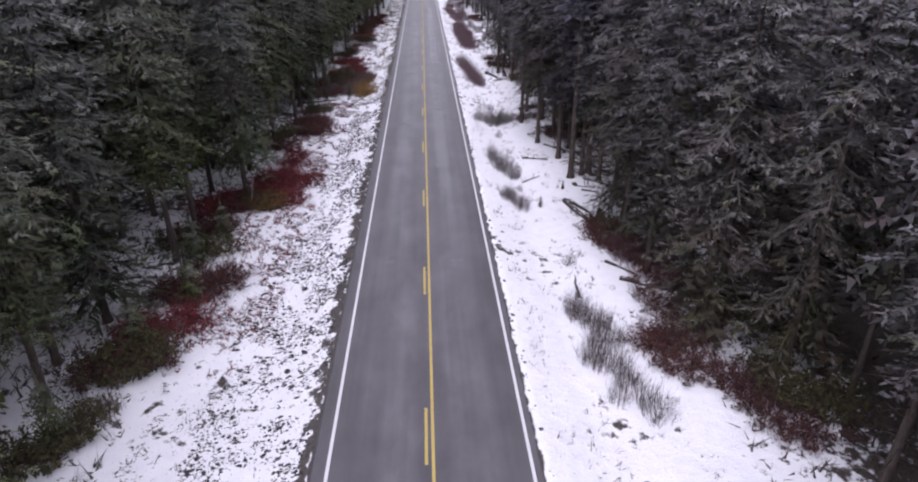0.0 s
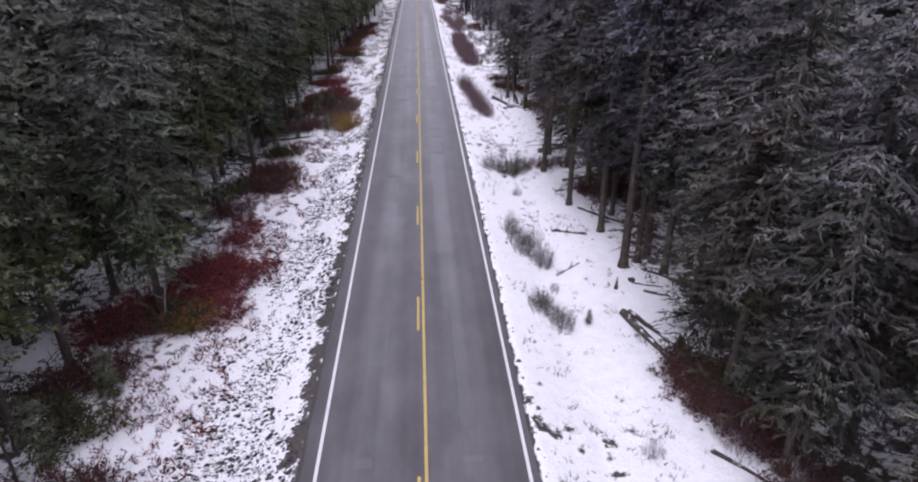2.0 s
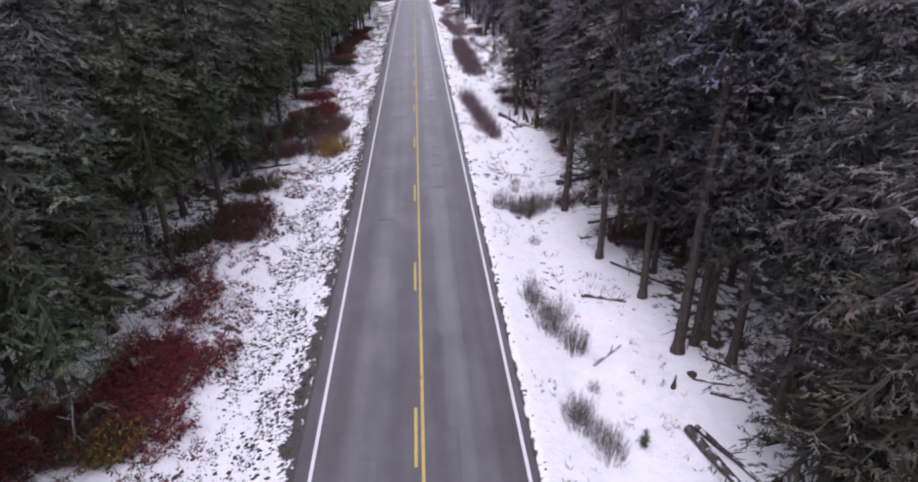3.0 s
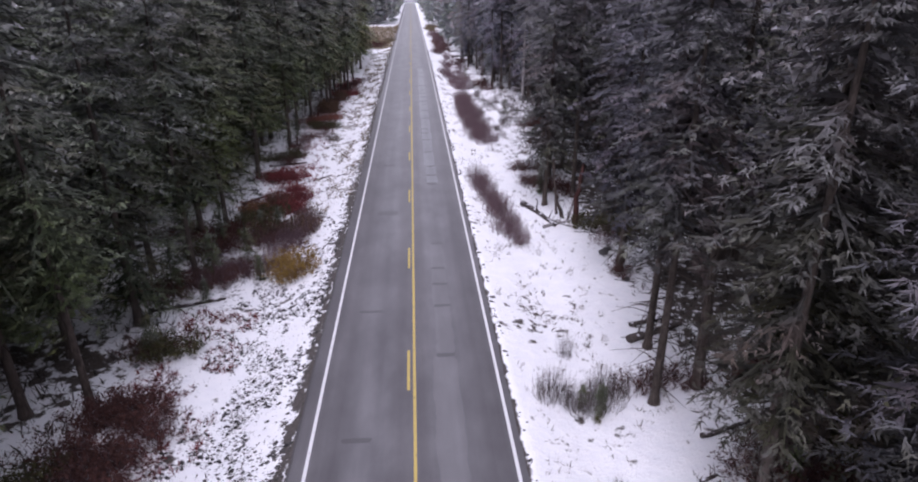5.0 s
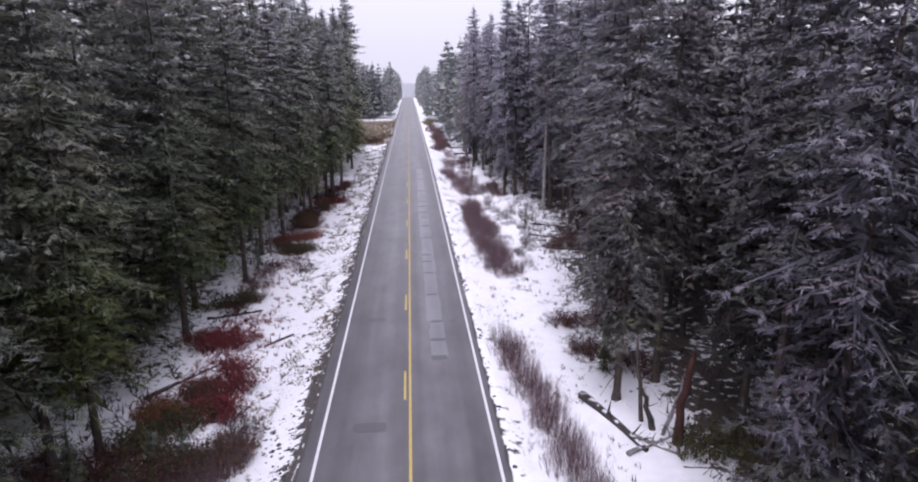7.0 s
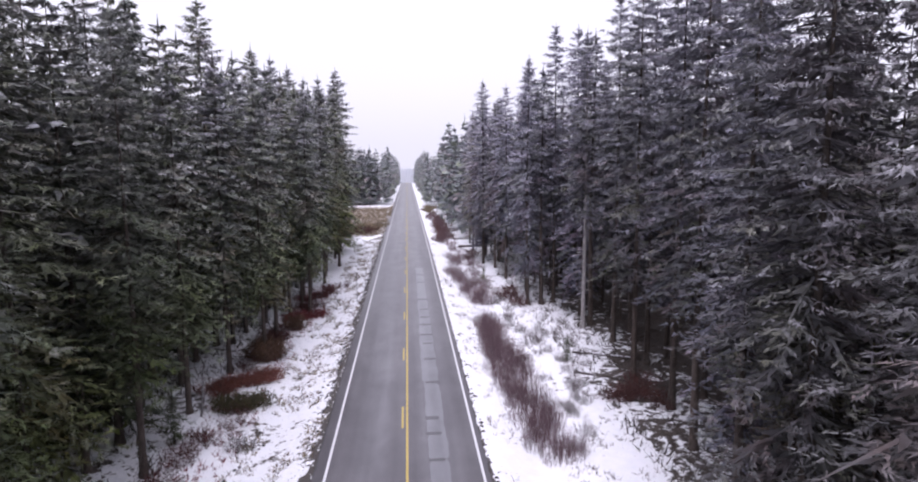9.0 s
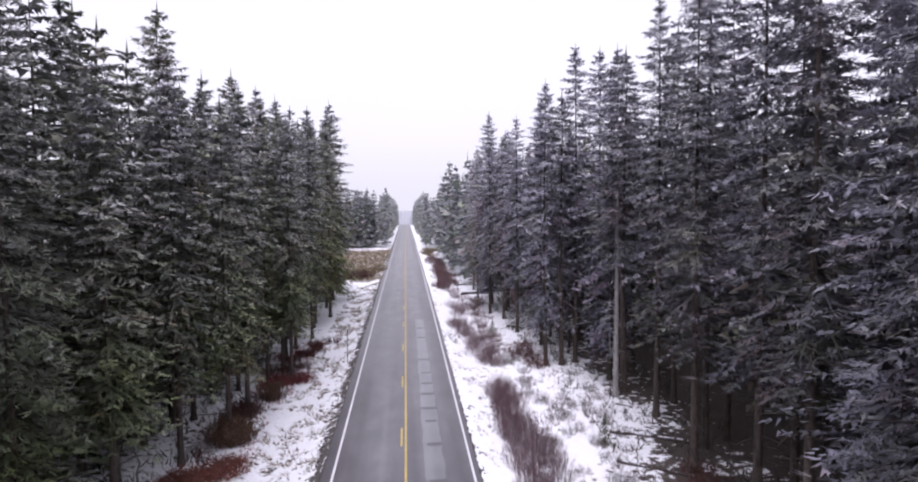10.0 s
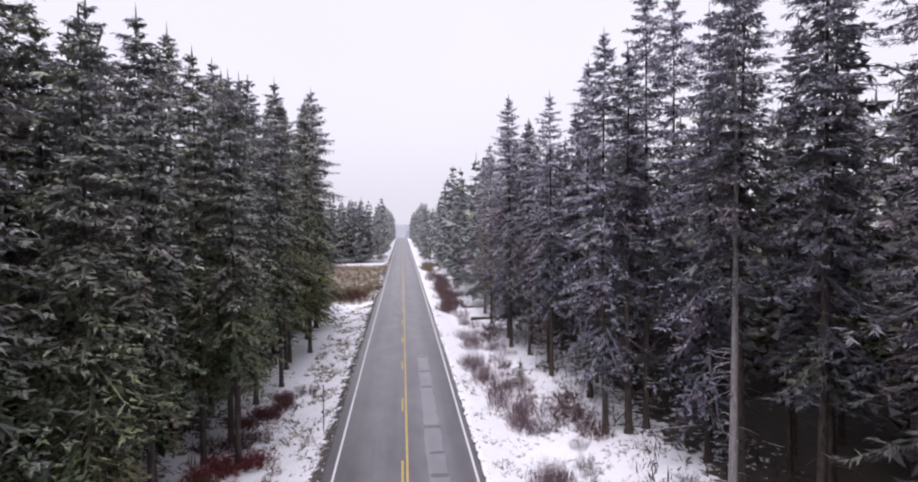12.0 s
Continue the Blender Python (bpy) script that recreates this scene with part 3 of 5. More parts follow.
GREEN, FROSTED, BARE, BACK, GREEN_MID, FROSTED_MID, DUSKY, SHADY, DIM = [], [], [], [], [], [], [], [], []
for i, (tall, base, rad) in enumerate(((24, 4.0, 3.1), (25, 5.4, 2.9), (23, 2.0, 3.3), (26, 6.3, 2.7))):
    stem = trunk_mesh("trunk", 30 + i, tall - 0.5, 0.2, BARK, 26, base + 1.5, 1.5)
    GREEN.append((tall, crown_mesh("green_crown", 10 + i, tall, base, rad, GREEN_NEEDLES, 0.6, 6, 4, 11, 12, 0.16, 0.66, 3.2, 9, 0.21, 1.05, 0.45), stem))
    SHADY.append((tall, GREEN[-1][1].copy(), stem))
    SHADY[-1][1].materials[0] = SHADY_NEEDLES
    GREEN_MID.append((tall, crown_mesh("rimed_hazed_green_crown", 20 + i, tall, base, rad, RIMED_HAZED_GREEN_NEEDLES, 0.58, 6, 4, 4, 8, 0.15, 1.4, 3.2, 8, 0.28, 1.3, 0.45), stem))
for i, (tall, base, rad) in enumerate(((26, 4.8, 2.9), (27, 6.8, 2.7), (25, 3.0, 3.2), (28, 8.2, 2.6))):
    stem = trunk_mesh("trunk", 70 + i, tall - 0.5, 0.21, BARK, 52, base + 3, 2.2)
    FROSTED.append((tall, crown_mesh("frosted_crown", 50 + i, tall, base, rad, FROSTED_NEEDLES, 0.6, 5, 4, 13, 13, 0.14, 0.78, 3.2, 9, 0.21, 1.15, 0.5), stem, base - 0.5, 0.75 * tall))
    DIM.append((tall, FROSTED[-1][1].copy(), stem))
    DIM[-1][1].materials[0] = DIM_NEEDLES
    FROSTED_MID.append((tall, crown_mesh("rimed_hazed_crown", 60 + i, tall, base, rad, RIMED_HAZED_NEEDLES, 0.58, 5, 4, 4, 7, 0.2, 1.4, 3.1, 7, 0.28, 1.2, 0.6), stem))
    if i < 2:
        DUSKY.append((tall, crown_mesh("dusky_crown", 64 + i, tall, base, rad, DIM_NEEDLES if i else SHADY_NEEDLES, 0.6, 5, 4, 5, 7, 0.15, 1.25, 3.0, 7, 0.26, 1.15, 0.7), stem))
for i, (tall, base, rad) in enumerate(((27, 11.0, 2.1), (26, 13.0, 1.9))):
    BARE.append((tall, crown_mesh("sparse_crown", 90 + i, tall, base, rad, FROSTED_NEEDLES, 0.5, 5, 4, 6, 8, 0.4, 1.05, 3.0, 3, 0.28),
                 trunk_mesh("trunk", 95 + i, tall - 0.5, 0.23, PALE_BARK if i == 0 else BARK, 40, base + 4, 1.7)))
for i, (tall, base, rad, mat) in enumerate(((25, 4.0, 2.8, GREEN_NEEDLES), (26, 5.5, 2.7, DIM_NEEDLES), (24, 3.0, 2.9, GREEN_NEEDLES), (27, 6.0, 2.6, DIM_NEEDLES))):
    BACK.append((tall, crown_mesh("back_crown", 110 + i, tall, base, rad, mat, 0.95, 5, 4, 1, 2, 0.1, 2.1, 2.8, 4, 0.55, 2.6),
                 trunk_mesh("trunk", 120 + i, tall - 0.5, 0.2, BARK, 8, base + 1, 1.4)))

GREEN_LABEL = "tall dark green spruce with lightly frosted bough tips"
FROST_LABEL = "tall grey-green spruce with frosted boughs beside the road"
BARE_LABEL = "slender conifer with long bare trunk and thin frosted crown"
protos = {}


def stand(kind, x, y, tall, seed, slim=1.0, which=None):
    """Set one tree on the ground, scaled to its height."""
    pool, name, label, group = {
        "green": (GREEN, "spruce_tree", GREEN_LABEL, "spruces along the road"),
        "green_mid": (GREEN_MID, "spruce_tree", "tall spruce with rimed crown, haze painted into its colour, farther along the road", "spruces along the road"),
        "frosted_mid": (FROSTED_MID, "frosted_spruce_tree", "tall spruce, thickly rimed and painted pale as through haze, farther along the road", "frosted spruces along the road"),
        "dusky": (DUSKY, "spruce_tree", "tall dark spruce, thinly frosted, just behind the roadside trees", "spruces along the road"),
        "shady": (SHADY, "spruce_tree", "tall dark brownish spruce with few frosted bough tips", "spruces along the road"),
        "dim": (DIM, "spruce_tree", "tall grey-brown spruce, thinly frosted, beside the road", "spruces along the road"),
        "frosted": (FROSTED, "frosted_spruce_tree", FROST_LABEL, "frosted spruces along the road"),
        "bare": (BARE, "lodgepole_pine_tree", BARE_LABEL, "thin pines along the road"),
        "back": (BACK, "forest_spruce_tree", "dark spruce standing inside the dense snowy woods", "trees inside the woods")}[kind]
    i = seed % len(pool) if which is None else which
    full, crown, trunk, *dead = pool[i]
    s = tall / full
    turn = Matrix.Translation((x, y, ground_z(x, y))) @ Matrix.Rotation(seed * 2.399, 4, "Z") @ Matrix.Diagonal((s * slim, s * slim, s, 1))
    if (kind, i) not in protos:
        root = make_tree(name, label, "tree", crown, trunk, group, *dead)
        root.matrix_basis = turn
        root.scale = (s * slim, s * slim, s)
        protos[kind, i] = root
        return root
    root = protos[kind, i]
    keep = root.scale.copy()
    root.scale = (1, 1, 1)
    made = copy_thing(root, turn)
    root.scale = keep
    return made


def edge_left(y):
    return float(np.interp(y, (-20, 30, 44, 60, 90, 112, 134, 143, 190, 200, 205), (-15.5, -15.5, -14.0, -14.5, -14.5, -13.5, -13.0, -10.0, -10.0, -10.5, -12)))


def edge_right(y):
    return float(np.interp(y, (-20, 25, 38, 50, 58, 65, 72, 80, 84, 91, 101, 112, 123, 132, 142, 148, 160, 171, 250), (15, 14.5, 13.2, 12.4, 11.2, 10.6, 13.0, 15.0, 15.0, 11.5, 12.2, 14.5, 16.5, 18, 17.7, 13.8, 12.5, 11.5, 11.8)))


# the trees of the forest edge: kind, x, y, height
EDGE_STAND_A = [
    ("green", -15.7, 35.7, 24), ("green", -17.0, 29.0, 23), ("green", -16.4, 22.0, 22), ("green", -13.6, 45.2, 23), ("green", -16.0, 40.5, 25), ("green", -15.0, 52.0, 24),
    ("green", -14.2, 58.5, 23), ("green", -16.2, 66.4, 25), ("green", -13.7, 66.8, 23), ("green", -14.5, 74.0, 24), ("green", -13.2, 79.5, 23), ("green", -15.2, 87.2, 25),
    ("green", -13.6, 88.0, 23), ("green", -16.8, 93.0, 26), ("green", -14.0, 100.5, 24), ("green", -15.2, 106.0, 25), ("green", -13.1, 111.8, 23, 3), ("green", -13.6, 120.0, 22, 3),
    ("green", -13.0, 127.0, 23, 3), ("green", -14.9, 135.0, 22.6, 3), ("green", -14.8, 139.0, 25), ("green", -11.9, 145.2, 24.2, 3), ("green", -9.7, 144.4, 22.8, 3),
]
EDGE_STAND_B = [
    ("green", -11.6, 152.0, 23.5, 3), ("green", -11.5, 156.8, 25, 1), ("green", -10.5, 161.8, 26, 3), ("green", -11.2, 168.0, 25), ("green", -10.1, 175.8, 27), ("green", -11.5, 183.0, 27),
    ("green", -11.5, 191.0, 31), ("green", -16.2, 134.6, 28.4), ("green", -17.3, 156.7, 28.7), ("green", -17.9, 170.0, 29.5), ("green", -11.3, 131.0, 21.9, 3), ("green", -11.5, 136.5, 23.6, 3),
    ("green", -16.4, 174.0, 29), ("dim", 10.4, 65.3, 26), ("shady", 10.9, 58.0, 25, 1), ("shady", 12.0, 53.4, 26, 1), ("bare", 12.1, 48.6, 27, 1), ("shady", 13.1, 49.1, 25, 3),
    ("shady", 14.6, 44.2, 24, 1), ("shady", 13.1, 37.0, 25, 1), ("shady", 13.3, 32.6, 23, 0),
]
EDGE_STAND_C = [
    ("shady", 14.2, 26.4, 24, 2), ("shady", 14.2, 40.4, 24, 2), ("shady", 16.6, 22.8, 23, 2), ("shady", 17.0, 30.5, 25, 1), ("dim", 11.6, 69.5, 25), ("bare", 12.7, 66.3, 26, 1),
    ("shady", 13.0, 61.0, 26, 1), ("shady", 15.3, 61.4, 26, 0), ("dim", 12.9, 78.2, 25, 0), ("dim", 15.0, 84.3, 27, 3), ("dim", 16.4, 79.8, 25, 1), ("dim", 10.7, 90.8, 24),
    ("dim", 13.4, 92.5, 26), ("dim", 12.6, 98.5, 26), ("frosted", 13.9, 104.5, 27, 3), ("frosted", 15.6, 112.0, 30, 3), ("frosted", 16.8, 117.6, 30, 1), ("frosted", 18.6, 126.4, 30, 3),
    ("green", -16.4, 97.0, 25, 2), ("green", -16.6, 103.4, 25, 2),
]
EDGE_STAND_D = [
    ("green", -16.0, 115.8, 25, 2), ("frosted", 16.4, 123.3, 29, 1), ("frosted", 17.9, 132.3, 29), ("bare", 17.7, 138.4, 27, 1), ("bare", 16.6, 137.2, 27, 0), ("frosted", 17.7, 142.0, 26),
    ("bare", 13.8, 49.6, 26, 1), ("shady", 14.2, 47.6, 26, 3), ("frosted", 16.2, 147.6, 29.5), ("frosted", 19.5, 150.8, 29.9), ("frosted", 15.1, 180.0, 25.5), ("frosted", 13.3, 147.3, 26.2),
    ("bare", 14.7, 146.8, 25, 1), ("frosted", 14.6, 155.0, 26), ("frosted", 13.2, 162.0, 25), ("frosted", 11.7, 174.4, 27), ("frosted", 13.0, 170.8, 23.8), ("frosted", 12.4, 180.0, 25),
    ("frosted", 11.8, 190.0, 24), ("frosted", 12.2, 200.0, 23), ("back", -18.4, 109.0, 26, 0), ("back", -19.0, 115.5, 27, 2),
]
EDGE_STAND_E = [
    ("back", -17.2, 121.5, 26, 0), ("back", -18.6, 127.0, 27, 2), ("back", -16.6, 130.6, 25, 0), ("back", -20.4, 132.0, 28, 2), ("back", 19.6, 119.0, 28, 1), ("back", 20.6, 127.5, 28, 3),
    ("back", 19.0, 112.6, 27, 1), ("back", 20.4, 135.0, 28, 3),
]
standing = []
for i, (kind, x, y, tall, *which) in enumerate(EDGE_STAND_A + EDGE_STAND_B + EDGE_STAND_C + EDGE_STAND_D + EDGE_STAND_E):
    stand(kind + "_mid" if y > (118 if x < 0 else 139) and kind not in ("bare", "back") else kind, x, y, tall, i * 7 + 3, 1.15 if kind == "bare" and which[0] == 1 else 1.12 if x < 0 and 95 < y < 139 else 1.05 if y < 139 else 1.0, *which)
    standing.append((x, y))


def free(x, y, gap):
    return all((x - a) ** 2 + (y - b) ** 2 > gap * gap for a, b in standing)


# more trees behind them
rr = random.Random(5)
count = 0
for k in range(6000):
    y = rr.uniform(4, 205)
    left = rr.random() < 0.5
    deep = 1.2 + 11.0 * rr.random() ** 1.2
    x = edge_left(y) - deep if left else edge_right(y) + deep
    if not free(x, y, 2.9 if deep < 6 else 3.2):
        continue
    standing.append((x, y))
    tall = rr.uniform(22, 27) if left else rr.uniform(20, 26)
    near = deep < 2.6
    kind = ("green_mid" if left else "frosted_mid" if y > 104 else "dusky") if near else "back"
    seed = count * 2 + (0 if left else 1) if kind == "back" else count
    stand(kind, x, y, tall, seed, rr.uniform(0.85, 1.1))
    count += 1
    if count >= 205:
        break


def woods(name, spots, mat, label, seed, coarse=1.0):
    """A far stand of trees, one mesh."""
    r = random.Random(seed)
    kinds = []
    for i in range(4):
        me = crown_mesh("far", 200 + i + seed, 20, 2.0 + i * 0.6, 2.5, mat, 1.5 * coarse, 4, 2 if coarse < 1.3 else 1, 1, 1, 0.0, 2.8 * coarse, 1.7, 2, 0.85, 3.0 * coarse)
        co = np.empty(len(me.vertices) * 3, np.float32)
        me.vertices.foreach_get("co", co)
        fr = np.empty(len(me.vertices), np.float32)
        me.attributes["frost"].data.foreach_get("value", fr)
        to = np.empty(len(me.vertices), np.float32)
        me.attributes["tone"].data.foreach_get("value", to)
        kinds.append((co.reshape(-1, 3), fr, to))
        bpy.data.meshes.remove(me)
    V, F, T = [], [], []
    for x, y, tall in spots:
        co, fr, to = r.choice(kinds)
        t, s, w = r.uniform(0, 6.28), tall / 20, r.uniform(0.9, 1.25)
        c, d = math.cos(t) * s * w, math.sin(t) * s * w
        V.append(np.stack([co[:, 0] * c - co[:, 1] * d + x, co[:, 0] * d + co[:, 1] * c + y, co[:, 2] * s + ground_z(x, y)], 1))
        F.append(fr)
        T.append(to)
    V = np.concatenate(V)
    ob = part(name, quad_mesh(name, V, np.arange(len(V)).reshape(-1, 3), mat, np.concatenate(F), tone=np.concatenate(T)))
    return tagged(ob, label, "woods", kind="stuff")


rr = random.Random(9)
spots = []
for y in range(-50, 206, 4):
    for deep in (14, 19):
        for left in (0, 1):
            yy = y + rr.uniform(-1.8, 1.8)
            x = edge_left(yy) - deep - rr.uniform(-1.8, 1.8) if left else edge_right(yy) + deep + rr.uniform(-1.8, 1.8)
            spots.append((x, yy, rr.uniform(20, 25)))
for y in range(-50, 4, 4):
    for deep in (1, 5, 9.5):
        for left in (0, 1):
            spots.append(((-15 - deep if left else 14.5 + deep) + rr.uniform(-1.5, 1.5), y + rr.uniform(-1.5, 1.5), rr.uniform(21, 26)))
woods("inner_woods", spots, GREEN_NEEDLES, "dense dark spruce woods behind the roadside trees", 1, 1.2)
spots = []
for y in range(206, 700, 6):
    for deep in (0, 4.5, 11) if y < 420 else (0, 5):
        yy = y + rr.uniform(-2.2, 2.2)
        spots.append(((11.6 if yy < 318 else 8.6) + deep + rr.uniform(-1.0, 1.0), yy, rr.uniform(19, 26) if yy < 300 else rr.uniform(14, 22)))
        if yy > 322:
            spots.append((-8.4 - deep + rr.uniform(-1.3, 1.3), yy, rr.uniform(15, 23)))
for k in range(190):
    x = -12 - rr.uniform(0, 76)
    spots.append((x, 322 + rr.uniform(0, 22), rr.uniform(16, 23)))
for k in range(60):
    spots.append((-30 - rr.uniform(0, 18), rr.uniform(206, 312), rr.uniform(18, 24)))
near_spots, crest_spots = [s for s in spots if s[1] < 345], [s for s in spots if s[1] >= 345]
woods("far_woods", near_spots, HAZED_NEEDLES, "far spruce woods beside the meadow and road, painted pale as through haze", 3, 1.25)
woods("crest_woods", crest_spots, HAZED_NEEDLES, "distant spruce woods lining the road to its crest, haze in their pale colour", 3, 1.5)
spots = []
for y in range(-50, 206, 6):
    for deep in range(24, 66, 6):
        for s in (-1, 1):
            spots.append((s * (15 + deep + rr.uniform(-2.2, 2.2)), y + rr.uniform(-2.2, 2.2), rr.uniform(18, 25)))
woods("outer_woods", spots, GREEN_NEEDLES, "dense dark spruce woods stretching away from the road", 5, 2.2)

# a far wooded ridge that closes the road's end, its haze put into the colour
rr = random.Random(21)
V = []
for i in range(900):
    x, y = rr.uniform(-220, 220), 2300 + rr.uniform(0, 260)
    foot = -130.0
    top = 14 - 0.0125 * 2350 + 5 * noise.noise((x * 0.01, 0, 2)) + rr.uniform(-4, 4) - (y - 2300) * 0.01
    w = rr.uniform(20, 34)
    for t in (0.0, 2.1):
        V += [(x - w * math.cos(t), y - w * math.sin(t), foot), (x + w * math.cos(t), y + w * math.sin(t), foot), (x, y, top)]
tagged(part("distant_ridge", quad_mesh("distant_ridge", V, np.arange(len(V)).reshape(-1, 3), HAZED_RIDGE)), "wooded ridge on the horizon, haze painted into its pale colour", "backdrop", kind="structure")


# ---- shrubs ----
def shrub_parts(seed, width, tall, stems, leaves, leaf, spread, stem_w=0.022, upright=0.5):
    """Arching stems with side twigs, and small leaves on them."""
    r = np.random.RandomState(seed)
    A, B, S, WA, WB, FA, FB = [], [], [], [], [], [], []
    tips = []
    for i in range(stems):
        t, q = r.uniform(0, 6.28), math.sqrt(r.rand())
        foot = np.array([math.cos(t) * q * width * 0.5 * spread, math.sin(t) * q * width * 0.5 * spread, -0.08])
        lean = np.array([math.cos(t), math.sin(t), 0]) * q * (1 - upright) * width * 0.6 + 0.12 * r.randn(3) * np.array([1, 1, 0])
        h = tall * r.uniform(0.6, 1.05) * (1 - 0.35 * q * q)
        p0 = foot
        for s in (0.5, 1.0):
            p1 = foot + lean * s ** 1.4 + np.array([0, 0, h * s]) + 0.03 * r.randn(3)
            A.append(p0), B.append(p1), S.append(r.randn(3) * np.array([1, 1, 0.2]))
            WA.append(stem_w * (1.3 - 0.6 * (s - 0.5))), WB.append(stem_w * (1.0 - 0.7 * (s - 0.5)))
            FA.append(0.3 * s), FB.append(s)
            for k in range(3):
                u = r.uniform(0.2, 1)
                a = p0 + (p1 - p0) * u
                d = r.randn(3) * np.array([1, 1, 0.5]) + np.array([0, 0, 1.0 + upright * 2])
                b = a + d / np.linalg.norm(d) * tall * r.uniform(0.15, 0.34)
                A.append(a), B.append(b), S.append(r.randn(3)), WA.append(stem_w * 0.6), WB.append(stem_w * 0.3), FA.append(0.5), FB.append(1.0)
                tips.append((a, b))
            p0 = p1
    stem = spikes(*(np.array(k) for k in (A, B, S, WA, FA, FB)))
    got = None
    if leaves:
        k = r.randint(0, len(tips), leaves)
        u = r.uniform(0, 1.1, leaves)[:, None]
        ta, tb = np.array([tips[i][0] for i in k]), np.array([tips[i][1] for i in k])
        a = ta + (tb - ta) * u + 0.05 * r.randn(leaves, 3)
        d = r.randn(leaves, 3) + np.array([0, 0, 0.5])
        d /= np.linalg.norm(d, axis=1, keepdims=True)
        got = spikes(a, a + d * leaf * r.uniform(0.6, 1.4, (leaves, 1)), r.randn(leaves, 3), np.full(leaves, leaf * 0.7), np.full(leaves, 0.2), np.full(leaves, 0.5))
    return stem, got


SHRUBS = {}


def shrub(kind, x, y, width, tall, seed=0):
    """A shrub of its kind, wherever it stands."""
    spec = {
        "red": ("red_shrub", "low dense shrub with dull crimson leaves in the snow", RED_TWIGS, BROWN_TWIGS, 50, 1000, 0.125, 0.8, 0.02, 0.35),
        "rust": ("rust_shrub", "low rust-brown shrub at the edge of the woods", RUST_TWIGS, BROWN_TWIGS, 50, 900, 0.115, 0.8, 0.02, 0.35),
        "brown": ("brown_shrub", "rounded dense shrub with withered brown leaves", BROWN_LEAVES, BROWN_TWIGS, 50, 900, 0.125, 0.8, 0.02, 0.35),
        "russet": ("russet_shrub", "low spreading shrub with russet leaves under spruces", RUSSET_LEAVES, BROWN_TWIGS, 50, 700, 0.14, 0.8, 0.02, 0.35),
        "olive": ("olive_shrub", "low dense dark olive bush at the edge of the woods", OLIVE_TWIGS, BROWN_TWIGS, 50, 580, 0.172, 0.8, 0.02, 0.35),
        "yellow": ("yellow_shrub", "shrub with yellow autumn leaves beside red brush", YELLOW_TWIGS, BROWN_TWIGS, 50, 650, 0.12, 0.8, 0.02, 0.4),
        "willow": ("willow_shrub", "leafless reddish-brown willow thicket on the snowy bank", None, BROWN_TWIGS, 92, 0, 0.1, 0.9, 0.024, 0.8),
        "grey": ("dry_shrub", "dry grey leafless shrub standing in the snow", None, GREY_TWIGS, 85, 0, 0.1, 0.75, 0.024, 0.7),
        "tan": ("tan_shrub", "tan dry brush at the edge of the meadow", TAN_GRASS, TAN_GRASS, 70, 500, 0.2, 0.9, 0.03, 0.6),
    }[kind]
    name, label, leaf_mat, stem_mat, stems, leaves, leaf, spread, stem_w, upright = spec
    i = seed % 3
    spot = Matrix.Translation((x, y, ground_z(x, y))) @ Matrix.Rotation(seed * 1.7, 4, "Z") @ Matrix.Diagonal((width / 2, width / 2, tall / 1.2, 1))
    if (kind, i) not in SHRUBS:
        stem, got = shrub_parts(300 + i * 17 + len(SHRUBS), 2.0, 1.2, stems, leaves, leaf, spread, stem_w, upright)
        root = tagged(new(name), label, "shrub", kind + " shrubs")
        part("branchwork", quad_mesh("branchwork", stem[0], stem[1], stem_mat, stem[2]), root)
        if got:
            part("foliage", quad_mesh("foliage", got[0], got[1], leaf_mat, got[2]), root)
        root.matrix_basis = spot
        SHRUBS[kind, i] = root
        return root
    root = SHRUBS[kind, i]
    keep = root.scale.copy()
    root.scale = (1, 1, 1)
    made = copy_thing(root, spot)
    root.scale = keep
    return made


def thicket(kind, x0, y0, x1, y1, half_width, n, width, tall, seed):
    """Shrubs of one kind scattered along a line."""
    r = random.Random(seed)
    for i in range(n):
        s = (i + r.random()) / n
        off = r.uniform(-half_width, half_width)
        dx, dy = x1 - x0, y1 - y0
        L = math.hypot(dx, dy) or 1
        shrub(kind, x0 + dx * s - dy / L * off, y0 + dy * s + dx / L * off, width * r.uniform(0.75, 1.2), tall * r.uniform(0.75, 1.15), seed + i)


# brush on the left bank
thicket("red", -12.2, 44.2, -11.2, 50.6, 2.0, 34, 2.2, 0.8, 1)
thicket("yellow", -12.5, 43.0, -11.2, 44.0, 0.5, 4, 1.7, 1.1, 2)
thicket("rust", -14.6, 43.0, -12.8, 45.6, 0.8, 8, 2.0, 0.9, 102)
thicket("rust", -14.8, 32.6, -11.6, 32.0, 1.3, 9, 2.0, 1.0, 3)
thicket("rust", -16.0, 24.5, -13.4, 26.0, 1.2, 7, 2.2, 1.2, 4)
thicket("rust", -13.4, 62.8, -10.0, 63.6, 1.0, 10, 2.0, 1.2, 5)
thicket("rust", -13.2, 65.2, -10.6, 66.3, 0.8, 8, 2.0, 1.1, 6)
thicket("rust", -16.4, 38.2, -13.2, 40.0, 1.0, 8, 2.0, 1.2, 43)
thicket("rust", -14.2, 83.0, -9.8, 86.6, 1.4, 12, 2.0, 1.3, 44)
thicket("willow", -9.0, 80.4, -7.4, 84.0, 0.7, 5, 1.8, 1.5, 45)
